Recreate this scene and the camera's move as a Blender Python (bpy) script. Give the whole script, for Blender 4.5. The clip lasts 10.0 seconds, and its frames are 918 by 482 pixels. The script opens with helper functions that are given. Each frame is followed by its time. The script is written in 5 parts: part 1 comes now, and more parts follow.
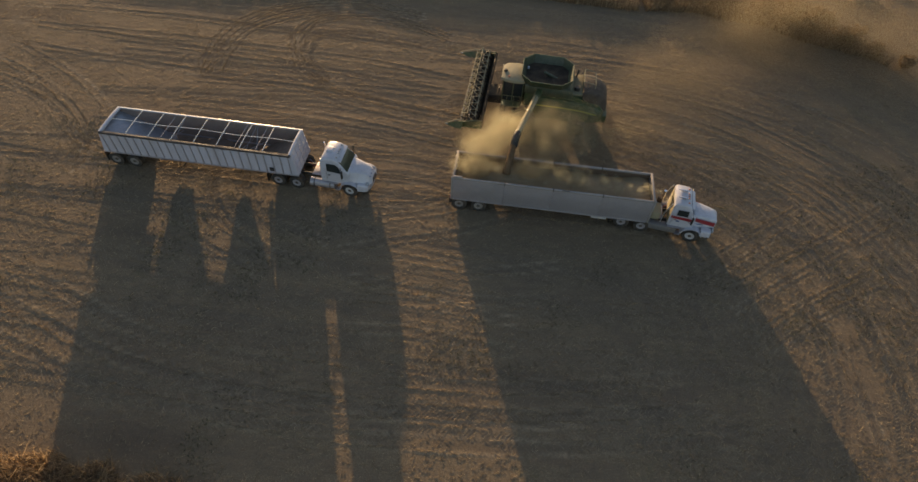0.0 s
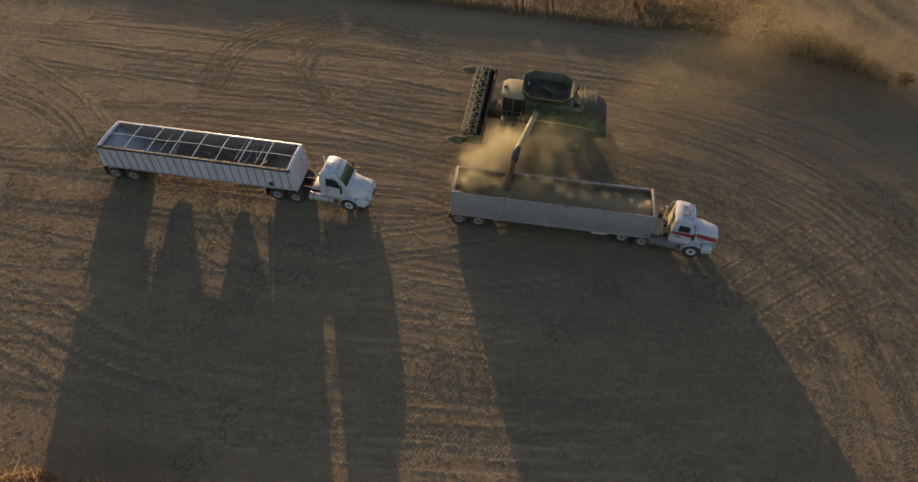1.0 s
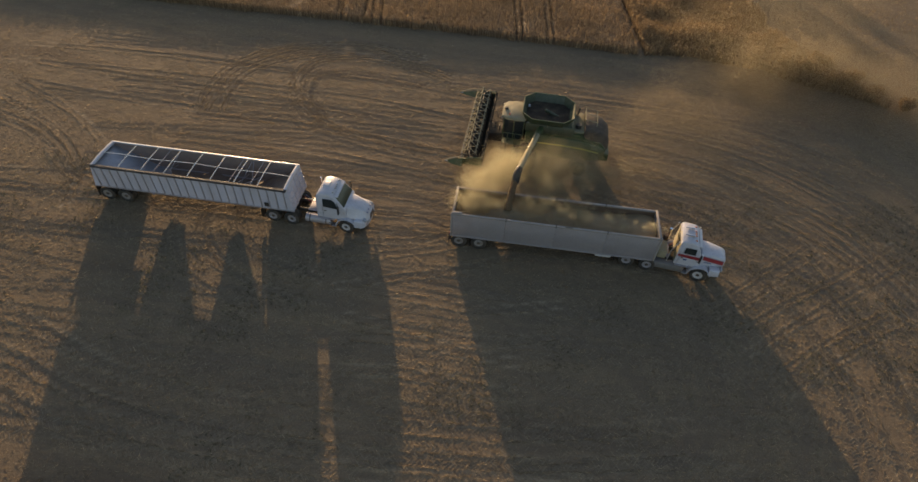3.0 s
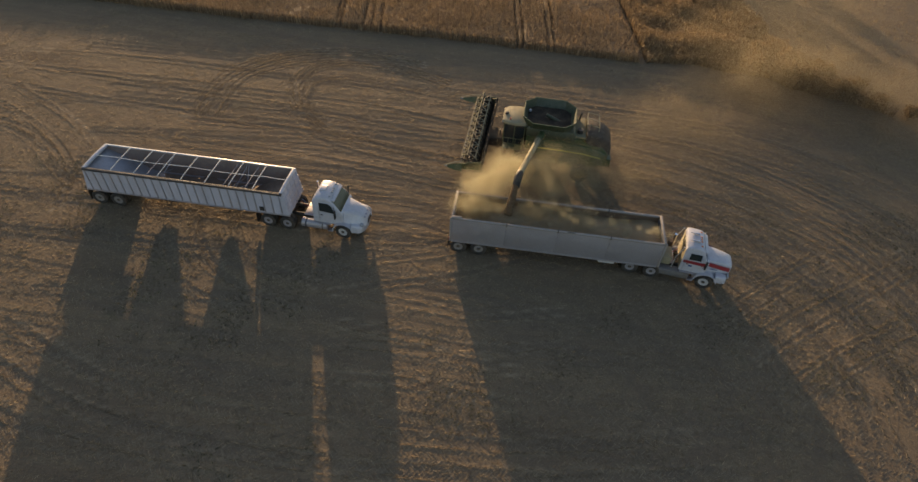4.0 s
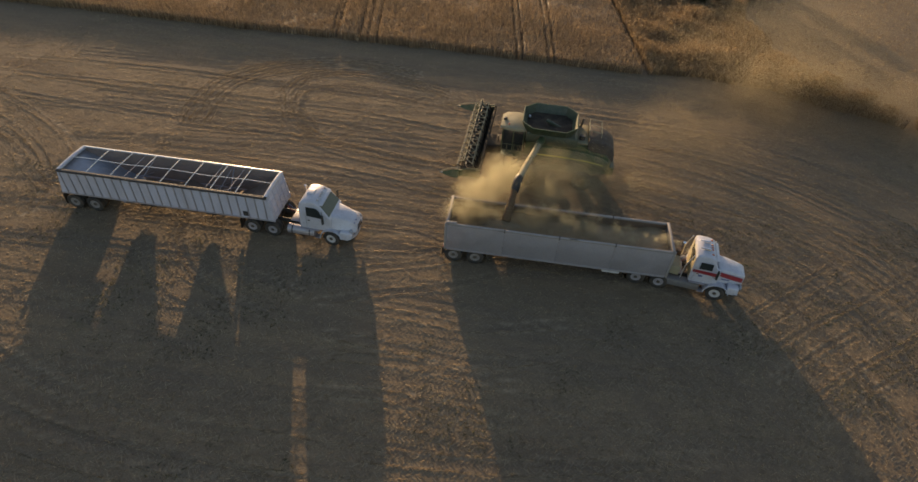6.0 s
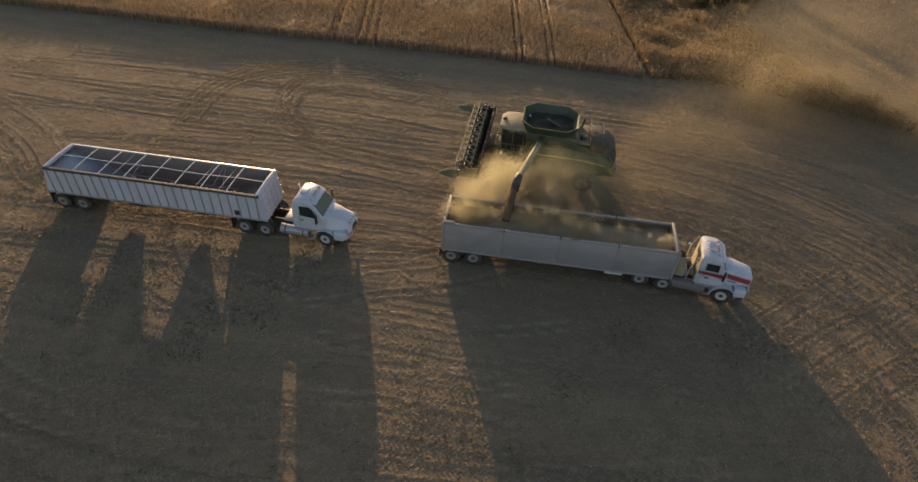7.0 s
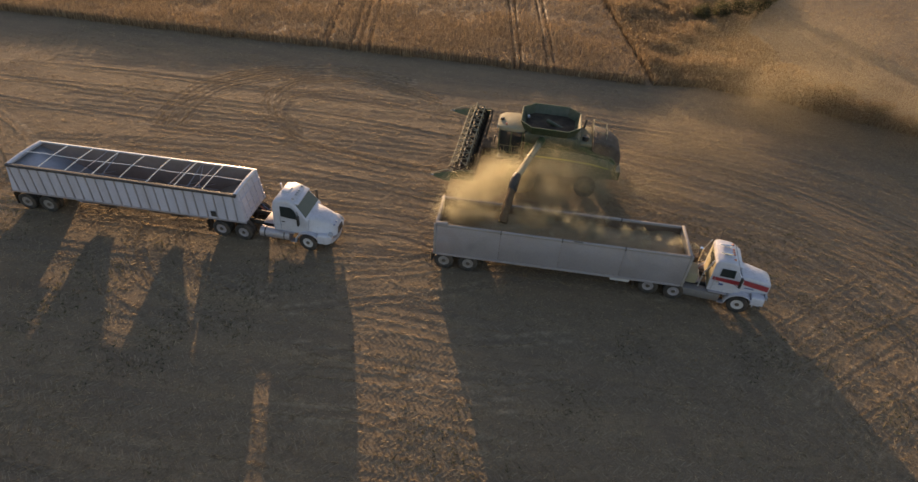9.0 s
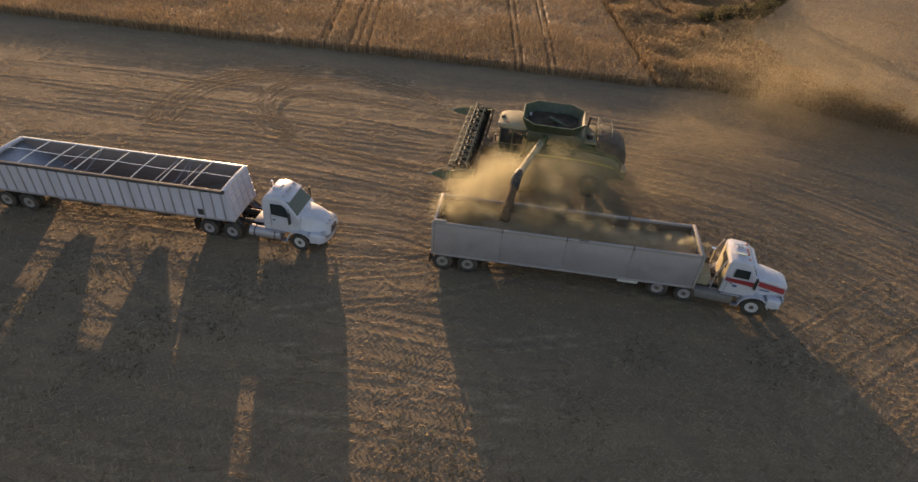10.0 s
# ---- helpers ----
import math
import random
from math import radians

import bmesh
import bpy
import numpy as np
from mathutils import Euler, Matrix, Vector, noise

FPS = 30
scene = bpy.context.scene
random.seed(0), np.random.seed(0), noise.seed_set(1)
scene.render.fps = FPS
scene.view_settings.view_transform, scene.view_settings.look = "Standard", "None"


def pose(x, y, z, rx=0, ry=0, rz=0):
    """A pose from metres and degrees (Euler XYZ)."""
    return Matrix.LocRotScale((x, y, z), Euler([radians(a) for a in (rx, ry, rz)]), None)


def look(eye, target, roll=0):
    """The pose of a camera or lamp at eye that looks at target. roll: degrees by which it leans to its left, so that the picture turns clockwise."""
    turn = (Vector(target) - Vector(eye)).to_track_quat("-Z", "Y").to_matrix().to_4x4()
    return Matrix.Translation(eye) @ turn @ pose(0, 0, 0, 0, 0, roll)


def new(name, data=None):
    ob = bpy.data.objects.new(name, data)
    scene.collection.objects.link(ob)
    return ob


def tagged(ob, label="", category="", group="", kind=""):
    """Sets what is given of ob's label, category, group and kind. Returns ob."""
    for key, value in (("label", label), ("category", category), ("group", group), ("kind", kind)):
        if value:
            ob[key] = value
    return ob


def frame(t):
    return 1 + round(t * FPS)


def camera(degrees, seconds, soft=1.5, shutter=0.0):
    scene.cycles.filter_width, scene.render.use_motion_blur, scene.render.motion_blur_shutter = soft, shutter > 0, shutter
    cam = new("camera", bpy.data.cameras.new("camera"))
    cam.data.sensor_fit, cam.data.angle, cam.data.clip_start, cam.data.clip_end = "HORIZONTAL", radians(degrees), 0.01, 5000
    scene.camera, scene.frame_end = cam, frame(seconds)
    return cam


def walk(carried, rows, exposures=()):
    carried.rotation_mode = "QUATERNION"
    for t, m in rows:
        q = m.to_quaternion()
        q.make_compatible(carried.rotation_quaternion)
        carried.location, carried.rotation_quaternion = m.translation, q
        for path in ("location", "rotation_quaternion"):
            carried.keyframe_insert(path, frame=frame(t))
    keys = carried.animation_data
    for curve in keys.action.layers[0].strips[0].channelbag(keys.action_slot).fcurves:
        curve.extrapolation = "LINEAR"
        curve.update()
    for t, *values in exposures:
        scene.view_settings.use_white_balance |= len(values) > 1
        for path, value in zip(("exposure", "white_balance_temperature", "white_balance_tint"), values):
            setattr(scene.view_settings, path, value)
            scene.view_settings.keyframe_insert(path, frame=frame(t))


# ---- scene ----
cam = camera(77.14, 10.0)
PATH = [
    (0, (0.000, 0.000, 29.050), (0.046, 6.253, 21.246), 3.66),
    (0.5, (-0.005, 0.055, 28.963), (0.036, 6.417, 21.247), 3.70),
    (1, (-0.011, 0.130, 28.804), (0.027, 6.601, 21.180), 3.72),
    (1.5, (-0.013, 0.182, 28.604), (0.018, 6.764, 21.076), 3.74),
    (2, (-0.043, 0.243, 28.354), (-0.009, 6.930, 20.919), 3.81),
    (2.5, (-0.036, 0.280, 28.036), (-0.008, 7.067, 20.693), 3.79),
    (4, (0.029, 0.531, 26.581), (0.039, 7.595, 19.503), 3.87),
    (4.5, (0.101, 0.704, 26.037), (0.105, 7.853, 19.044), 3.93),
    (5, (0.198, 0.920, 25.461), (0.198, 8.147, 18.550), 3.98),
    (5.5, (0.285, 1.081, 24.851), (0.280, 8.396, 18.032), 4.04),
    (7, (0.530, 1.565, 23.053), (0.502, 9.100, 16.479), 4.12),
    (7.5, (0.623, 1.795, 22.437), (0.593, 9.398, 15.941), 4.16),
    (8, (0.721, 2.062, 21.802), (0.686, 9.736, 15.390), 4.20),
    (8.5, (0.811, 2.368, 21.207), (0.776, 10.110, 14.877), 4.22),
    (9, (0.891, 2.721, 20.593), (0.851, 10.531, 14.348), 4.26),
    (9.5, (0.956, 3.087, 19.886), (0.906, 10.968, 13.730), 4.26),
    (10, (0.956, 3.461, 19.140), (0.905, 11.409, 13.071), 4.30),
]
walk(cam, [(t, look(eye, target, roll)) for t, eye, target, roll in PATH],
     exposures=((0.0, 1.02, 7040.0, 20.5), (5.0, 1.07, 7030.0, 20.5), (8.0, 1.20, 7040.0, 21.5), (9.0, 1.28, 7120.0, 26.5), (10.0, 1.32, 7130.0, 27.0)))

# ---- light ----
SUN_AWAY = Vector((0.253, -0.967, 0.0)).normalized()      # way that the shadows fall
SUN_UP = 5.8
sun_way = Vector((SUN_AWAY.x * math.cos(radians(SUN_UP)), SUN_AWAY.y * math.cos(radians(SUN_UP)), -math.sin(radians(SUN_UP))))
sun = new("sun", bpy.data.lights.new("sun", "SUN"))
sun.data.energy, sun.data.angle, sun.data.color = 4.7, radians(0.55), (1.0, 0.735, 0.405)
sun.matrix_world = look((-40, 150, 30), Vector((-40, 150, 30)) + sun_way)
world = bpy.data.worlds.new("evening_sky")
scene.world = world
world.use_nodes = True
wn = world.node_tree.nodes
sky = wn.new("ShaderNodeTexSky")
sky.sky_type, sky.sun_disc = "NISHITA", False
sky.sun_elevation, sky.sun_rotation = radians(SUN_UP), 2 * math.pi - math.atan2(0.253, 0.967)
sky.dust_density, sky.air_density, sky.ozone_density = 1.0, 1.0, 1.4
wn["Background"].inputs["Strength"].default_value = 0.15
world.node_tree.links.new(sky.outputs["Color"], wn["Background"].inputs["Color"])


# ---- materials ----
def nodes_of(name):
    m = bpy.data.materials.new(name)
    m.use_nodes = True
    t = m.node_tree
    return m, t, t.nodes["Principled BSDF"]


def noise_node(t, scale, detail=4.0, rough=0.6, stretch=None, coords="Object"):
    c = t.nodes.new("ShaderNodeTexCoord")
    n = t.nodes.new("ShaderNodeTexNoise")
    n.inputs["Scale"].default_value, n.inputs["Detail"].default_value, n.inputs["Roughness"].default_value = scale, detail, rough
    if stretch:
        mp = t.nodes.new("ShaderNodeMapping")
        mp.inputs["Scale"].default_value = stretch
        t.links.new(c.outputs[coords], mp.inputs["Vector"])
        t.links.new(mp.outputs["Vector"], n.inputs["Vector"])
    else:
        t.links.new(c.outputs[coords], n.inputs["Vector"])
    return n.outputs["Fac"]


def ramp(t, fac, stops):
    r = t.nodes.new("ShaderNodeValToRGB")
    while len(r.color_ramp.elements) < len(stops):
        r.color_ramp.elements.new(0.5)
    for e, (p, c) in zip(r.color_ramp.elements, stops):
        e.position, e.color = p, (*c, 1) if len(c) == 3 else c
    t.links.new(fac, r.inputs["Fac"])
    return r.outputs["Color"]


def mix(t, fac, a, b, mode="MIX"):
    m = t.nodes.new("ShaderNodeMix")
    m.data_type, m.blend_type = "RGBA", mode
    for k, v in ((0, fac), (6, a), (7, b)):
        if isinstance(v, (int, float)):
            m.inputs[k].default_value = v
        elif isinstance(v, tuple):
            m.inputs[k].default_value = (*v, 1)
        else:
            t.links.new(v, m.inputs[k])
    return m.outputs[2]


def bump(t, p, height, strength, distance):
    b = t.nodes.new("ShaderNodeBump")
    b.inputs["Strength"].default_value, b.inputs["Distance"].default_value = strength, distance
    t.links.new(height, b.inputs["Height"])
    t.links.new(b.outputs["Normal"], p.inputs["Normal"])


def painted(name, colour, dirt=(0.20, 0.15, 0.10), amount=0.35, rough=0.35, metal=0.0, scale=1.3, dents=0.15, streak=None, gloss=0.5):
    """Paint, metal or rubber with blotches of dust and fine grain."""
    m, t, p = nodes_of(name)
    big = ramp(t, noise_node(t, scale, 5, 0.65, streak), [(0.42, (0, 0, 0)), (0.72, (amount,) * 3)])
    fine = ramp(t, noise_node(t, scale * 17, 3, 0.7), [(0.35, (0.86,) * 3), (0.7, (1.0,) * 3)])
    base = mix(t, big, colour, dirt)
    t.links.new(mix(t, 1.0, base, fine, "MULTIPLY"), p.inputs["Base Color"])
    r = ramp(t, noise_node(t, scale * 3, 3), [(0.3, (rough * 0.8,) * 3), (0.7, (min(1, rough * 1.5),) * 3)])
    t.links.new(r, p.inputs["Roughness"])
    p.inputs["Metallic"].default_value = metal
    p.inputs["Specular IOR Level"].default_value = gloss
    bump(t, p, noise_node(t, scale * 2.2, 3), dents, 0.02)
    return m


WHITE = painted("white_paint", (0.505, 0.515, 0.575), amount=0.22, rough=0.28, dents=0.05)
WHITE_DULL = painted("dusty_white_paint", (0.52, 0.52, 0.53), amount=0.32, rough=0.5, streak=(1, 1, 0.3))
SHEET = painted("white_trailer_sheet", (0.485, 0.495, 0.58), amount=0.28, rough=0.42, scale=0.9, dents=0.12, streak=(1, 1, 0.25))
ALU = painted("dull_aluminium_sheet", (0.37, 0.358, 0.388), dirt=(0.34, 0.31, 0.28), amount=0.22, rough=0.45, metal=0.5, scale=0.7, dents=0.06, streak=(1, 1, 0.3))
ALU_BRIGHT = painted("bright_aluminium", (0.74, 0.74, 0.74), amount=0.18, rough=0.3, metal=0.8)
CHROME = painted("chrome", (0.8, 0.8, 0.8), amount=0.1, rough=0.14, metal=1.0)
STEEL_DARK = painted("dark_chassis_steel", (0.035, 0.034, 0.034), amount=0.45, rough=0.6)
STEEL_GREY = painted("grey_slope_sheet", (0.36, 0.38, 0.43), dirt=(0.2, 0.17, 0.14), amount=0.4, rough=0.38, metal=0.5)
TANK = painted("dust_caked_tank", (0.17, 0.165, 0.165), dirt=(0.17, 0.13, 0.10), amount=0.5, rough=0.6, metal=0.3)
RIM = painted("dirty_steel_rim", (0.24, 0.225, 0.215), dirt=(0.15, 0.11, 0.08), amount=0.6, rough=0.65, scale=2.5)
RUST = painted("brown_primer_steel", (0.13, 0.085, 0.055), amount=0.5, rough=0.75)
# inside of the hopper trailer: brown slopes and hoppers, grey-brown walls
INNER = painted("brown_inner_sheet", (0.20, 0.15, 0.12), dirt=(0.11, 0.082, 0.062), amount=0.7, rough=0.7)
LINER = painted("grey_brown_liner", (0.25, 0.205, 0.185), dirt=(0.17, 0.125, 0.10), amount=0.5, rough=0.6)
RAIL = painted("dull_grey_rail", (0.28, 0.262, 0.255), dirt=(0.2, 0.17, 0.14), amount=0.4, rough=0.65, gloss=0.25)
RUBBER = painted("dusty_rubber", (0.022, 0.022, 0.022), dirt=(0.16, 0.12, 0.085), amount=0.5, rough=0.85, scale=2.5)
TARP = painted("black_vinyl_tarp", (0.025, 0.026, 0.03), amount=0.25, rough=0.5)
GLASS = painted("dark_cab_glass", (0.022, 0.03, 0.032), amount=0.08, rough=0.06, dents=0.0)
SCREEN = painted("tinted_windscreen", (0.045, 0.055, 0.04), amount=0.12, rough=0.08, dents=0.0)
RED = painted("red_stripe_paint", (0.30, 0.025, 0.035), amount=0.15, rough=0.35)
AMBER = painted("amber_lens", (0.5, 0.2, 0.13), amount=0.1, rough=0.2)
LENS = painted("headlamp_lens", (0.34, 0.36, 0.39), amount=0.1, rough=0.08)
BLUE = painted("blue_badge", (0.06, 0.10, 0.24), amount=0.1, rough=0.3)
GREEN = painted("green_machine_paint", (0.050, 0.084, 0.034), dirt=(0.19, 0.16, 0.10), amount=0.75, rough=0.4)
GREEN_DARK = painted("dark_green_tank_plastic", (0.034, 0.050, 0.026), dirt=(0.15, 0.13, 0.08), amount=0.5, rough=0.45)
YELLOW = painted("yellow_machine_paint", (0.20, 0.145, 0.035), dirt=(0.27, 0.21, 0.12), amount=0.4, rough=0.4)
STRIPE = painted("yellow_green_stripe", (0.44, 0.47, 0.10), amount=0.4, rough=0.4)
# also on the square truck's rear panel, where the tan stands in for sunlight
CREAM = painted("roof_dust_and_sunlit_tan", (0.30, 0.275, 0.19), dirt=(0.27, 0.22, 0.14), amount=0.7, rough=0.85, gloss=0.12)
DECK = painted("dusty_deck_plate", (0.19, 0.18, 0.12), dirt=(0.2, 0.16, 0.10), amount=0.7, rough=0.85, gloss=0.12)
HEADER_DARK = painted("dark_header_paint", (0.040, 0.033, 0.026), dirt=(0.15, 0.115, 0.075), amount=0.5, rough=0.8, gloss=0.1)
BLACK = painted("black_plastic", (0.018, 0.018, 0.018), dirt=(0.15, 0.12, 0.08), amount=0.45, rough=0.6)
GRATE = painted("brown_screen_mesh", (0.055, 0.04, 0.03), dirt=(0.13, 0.10, 0.065), amount=0.6, rough=0.85)
FALLING = painted("falling_grain", (0.115, 0.072, 0.042), dirt=(0.17, 0.115, 0.065), amount=0.7, rough=0.95, scale=4.0, dents=0.8, gloss=0.1)
GRAIN = painted("harvested_grain", (0.26, 0.185, 0.105), dirt=(0.2, 0.14, 0.08), amount=0.7, rough=0.9, scale=3.0, dents=0.8)


def ground_material():
    m, t, p = nodes_of("stubble_soil")

    def attribute(name):
        n = t.nodes.new("ShaderNodeAttribute")
        n.attribute_name = name
        return n

    def maths(op, a, b=None):
        n = t.nodes.new("ShaderNodeMath")
        n.operation = op
        for k, v in enumerate((a, b)):
            if v is None:
                continue
            if isinstance(v, (int, float)):
                n.inputs[k].default_value = v
            else:
                t.links.new(v, n.inputs[k])
        return n.outputs[0]

    track, ridge = attribute("wheel_track").outputs["Fac"], attribute("straw_ridge").outputs["Fac"]
    patch = noise_node(t, 0.09, 5, 0.6)
    rows = noise_node(t, 1.0, 6, 0.75, (0.5, 2.2, 1))
    grit = noise_node(t, 11.0, 6, 0.8)
    soil = ramp(t, grit, [(0.3, (0.105, 0.080, 0.059)), (0.55, (0.14, 0.106, 0.077)), (0.8, (0.19, 0.144, 0.102))])
    straw = ramp(t, grit, [(0.32, (0.11, 0.082, 0.054)), (0.52, (0.21, 0.157, 0.099)), (0.72, (0.46, 0.36, 0.232))])
    cover = ramp(t, maths("ADD", maths("MULTIPLY", attribute("straw_streak").outputs["Fac"], 0.22), rows), [(0.28, (0.12,) * 3), (0.72, (0.88,) * 3)])
    field = mix(t, cover, soil, straw)
    field = mix(t, ramp(t, patch, [(0.35, (0.0,) * 3), (0.7, (0.5,) * 3)]), field, mix(t, 0.5, field, (0.25, 0.185, 0.11)))
    green = ramp(t, noise_node(t, 0.35, 5, 0.75), [(0.58, (0,) * 3), (0.74, (0.45,) * 3)])
    field = mix(t, green, field, mix(t, grit, (0.07, 0.075, 0.038), (0.14, 0.13, 0.072)))
    field = mix(t, maths("MULTIPLY", track, 0.85), field, mix(t, grit, (0.07, 0.053, 0.04), (0.15, 0.112, 0.08)))
    field = mix(t, maths("MULTIPLY", ridge, ramp(t, noise_node(t, 5, 3), [(0.35, (0.2,) * 3), (0.55, (1.0,) * 3)])), field, (0.50, 0.40, 0.27))
    t.links.new(field, p.inputs["Base Color"])
    p.inputs["Roughness"].default_value = 0.95
    p.inputs["Specular IOR Level"].default_value = 0.15
    h = mix(t, 0.22, noise_node(t, 21, 6, 0.8), noise_node(t, 4.2, 5, 0.75, (0.6, 1.5, 1)))
    bump(t, p, h, 1.0, 0.042)
    return m


def blades_material(name, low, mid, high, passed=0.35):
    """Dry stalks and leaves, each of its own tone; light comes through them."""
    m, t, p = nodes_of(name)
    g = t.nodes.new("ShaderNodeNewGeometry")
    col = ramp(t, g.outputs["Random Per Island"], [(0.0, low), (0.5, mid), (1.0, high)])
    t.links.new(mix(t, ramp(t, noise_node(t, 0.25, 3), [(0.35, (0.0,) * 3), (0.7, (0.5,) * 3)]), col, mix(t, 0.5, col, low)), p.inputs["Base Color"])
    p.inputs["Roughness"].default_value = 0.8
    tr = t.nodes.new("ShaderNodeBsdfTranslucent")
    t.links.new(col, tr.inputs["Color"])
    mx = t.nodes.new("ShaderNodeMixShader")
    mx.inputs[0].default_value = passed
    t.links.new(p.outputs[0], mx.inputs[1])
    t.links.new(tr.outputs[0], mx.inputs[2])
    t.links.new(mx.outputs[0], t.nodes["Material Output"].inputs["Surface"])
    return m


SOIL = ground_material()
TREAD = blades_material("pressed_soil_and_straw", (0.125, 0.094, 0.064), (0.185, 0.14, 0.092), (0.28, 0.215, 0.138), 0.0)
STRAW = blades_material("cut_straw", (0.15, 0.112, 0.072), (0.25, 0.188, 0.117), (0.52, 0.41, 0.26), 0.5)
CROP = blades_material("ripe_crop_stalks", (0.165, 0.112, 0.066), (0.315, 0.222, 0.132), (0.435, 0.322, 0.195))
CROP_BROWN = blades_material("brown_tall_weeds", (0.135, 0.091, 0.055), (0.27, 0.19, 0.11), (0.40, 0.295, 0.172))
BUSH = blades_material("dry_bush_leaves", (0.145, 0.094, 0.05), (0.26, 0.175, 0.094), (0.38, 0.275, 0.155))
# darker than the stalks: shade low in the crop put into the colour
UNDER_SHADE = blades_material("shade_dark_understorey", (0.10, 0.062, 0.03), (0.17, 0.105, 0.05), (0.2, 0.13, 0.06), 0.0)
WEED = blades_material("green_brown_weeds", (0.03, 0.036, 0.014), (0.06, 0.062, 0.026), (0.12, 0.10, 0.045))


def dust_material(name, colour):
    """Fine dust scatters alike whichever way a fleck lies, so one shading normal serves all."""
    m, t, p = nodes_of(name)
    d, tr, mx, nv = (t.nodes.new("ShaderNode" + k) for k in ("BsdfDiffuse", "BsdfTranslucent", "MixShader", "CombineXYZ"))
    for s in (d, tr):
        s.inputs["Color"].default_value = (*colour, 1)
    nv.inputs[0].default_value, nv.inputs[1].default_value, nv.inputs[2].default_value = -0.15, 0.58, 0.8
    t.links.new(nv.outputs[0], d.inputs["Normal"])
    mx.inputs[0].default_value = 0.5
    t.links.new(d.outputs[0], mx.inputs[1])
    t.links.new(tr.outputs[0], mx.inputs[2])
    t.links.new(mx.outputs[0], t.nodes["Material Output"].inputs["Surface"])
    return m


DUST = dust_material("grain_dust", (0.57, 0.545, 0.395))
SOIL_DUST = dust_material("soil_dust", (0.365, 0.322, 0.234))


# ---- mesh helpers ----
def mesh_of(name, bm, material, smooth=True, angle=35):
    me = bpy.data.meshes.new(name)
    bmesh.ops.recalc_face_normals(bm, faces=bm.faces)
    bm.to_mesh(me)
    bm.free()
    me.materials.append(material)
    if smooth:
        me.polygons.foreach_set("use_smooth", [True] * len(me.polygons))
        me.set_sharp_from_angle(angle=radians(angle))
    return me


def part(name, bm, material, parent, label="", smooth=True):
    """One mesh under a thing or a part."""
    ob = new(name, mesh_of(name, bm, material, smooth))
    ob.parent = parent
    if label:
        ob["label"] = label
    return ob


def piece(name, me, parent, m=None):
    """An object of its own on a shared mesh."""
    ob = new(name, me)
    ob.parent = parent
    if m is not None:
        ob.matrix_basis = m
    return ob


def thing(name, label, category, m, group=""):
    ob = tagged(new(name), label, category, group)
    ob.matrix_basis = m
    return ob


def box(bm, x0, x1, y0, y1, z0, z1, bevel=0.0):
    vs = [bm.verts.new((x, y, z)) for x in (x0, x1) for y in (y0, y1) for z in (z0, z1)]
    fs = [bm.faces.new([vs[i] for i in q]) for q in ((0, 1, 3, 2), (4, 6, 7, 5), (0, 4, 5, 1), (2, 3, 7, 6), (0, 2, 6, 4), (1, 5, 7, 3))]
    if bevel:
        es = list({e for f in fs for e in f.edges})
        bmesh.ops.bevel(bm, geom=es, offset=bevel, segments=2, affect="EDGES", profile=0.5)
    return bm


def rod(bm, a, b, r, seg=8, r2=None):
    """A round bar from a to b."""
    a, b = Vector(a), Vector(b)
    q = (b - a).to_track_quat("Z", "Y")
    rings = []
    for p, rr in ((a, r), (b, r if r2 is None else r2)):
        rings.append([bm.verts.new(p + q @ Vector((rr * math.cos(2 * math.pi * i / seg), rr * math.sin(2 * math.pi * i / seg), 0))) for i in range(seg)])
    for i in range(seg):
        j = (i + 1) % seg
        bm.faces.new((rings[0][i], rings[0][j], rings[1][j], rings[1][i]))
    bm.faces.new(rings[0][::-1])
    bm.faces.new(rings[1])
    return bm


def tube(bm, pts, r, seg=8):
    """A round bar bent along points."""
    pts = [Vector(p) for p in pts]
    rings = []
    for k, p in enumerate(pts):
        d = (pts[min(k + 1, len(pts) - 1)] - pts[max(k - 1, 0)]).normalized()
        q = d.to_track_quat("Z", "Y")
        rr = r[k] if isinstance(r, (list, tuple)) else r
        rings.append([bm.verts.new(p + q @ Vector((rr * math.cos(2 * math.pi * i / seg), rr * math.sin(2 * math.pi * i / seg), 0))) for i in range(seg)])
    for a, b in zip(rings, rings[1:]):
        for i in range(seg):
            j = (i + 1) % seg
            bm.faces.new((a[i], a[j], b[j], b[i]))
    bm.faces.new(rings[0][::-1])
    bm.faces.new(rings[-1])
    return bm


def prism(bm, pts, y0, y1):
    """A side outline of (x, z) points, y0 to y1 thick."""
    a = [bm.verts.new((x, y0, z)) for x, z in pts]
    b = [bm.verts.new((x, y1, z)) for x, z in pts]
    n = len(pts)
    for i in range(n):
        j = (i + 1) % n
        bm.faces.new((a[i], a[j], b[j], b[i]))
    bm.faces.new(a[::-1])
    bm.faces.new(b)
    return bm


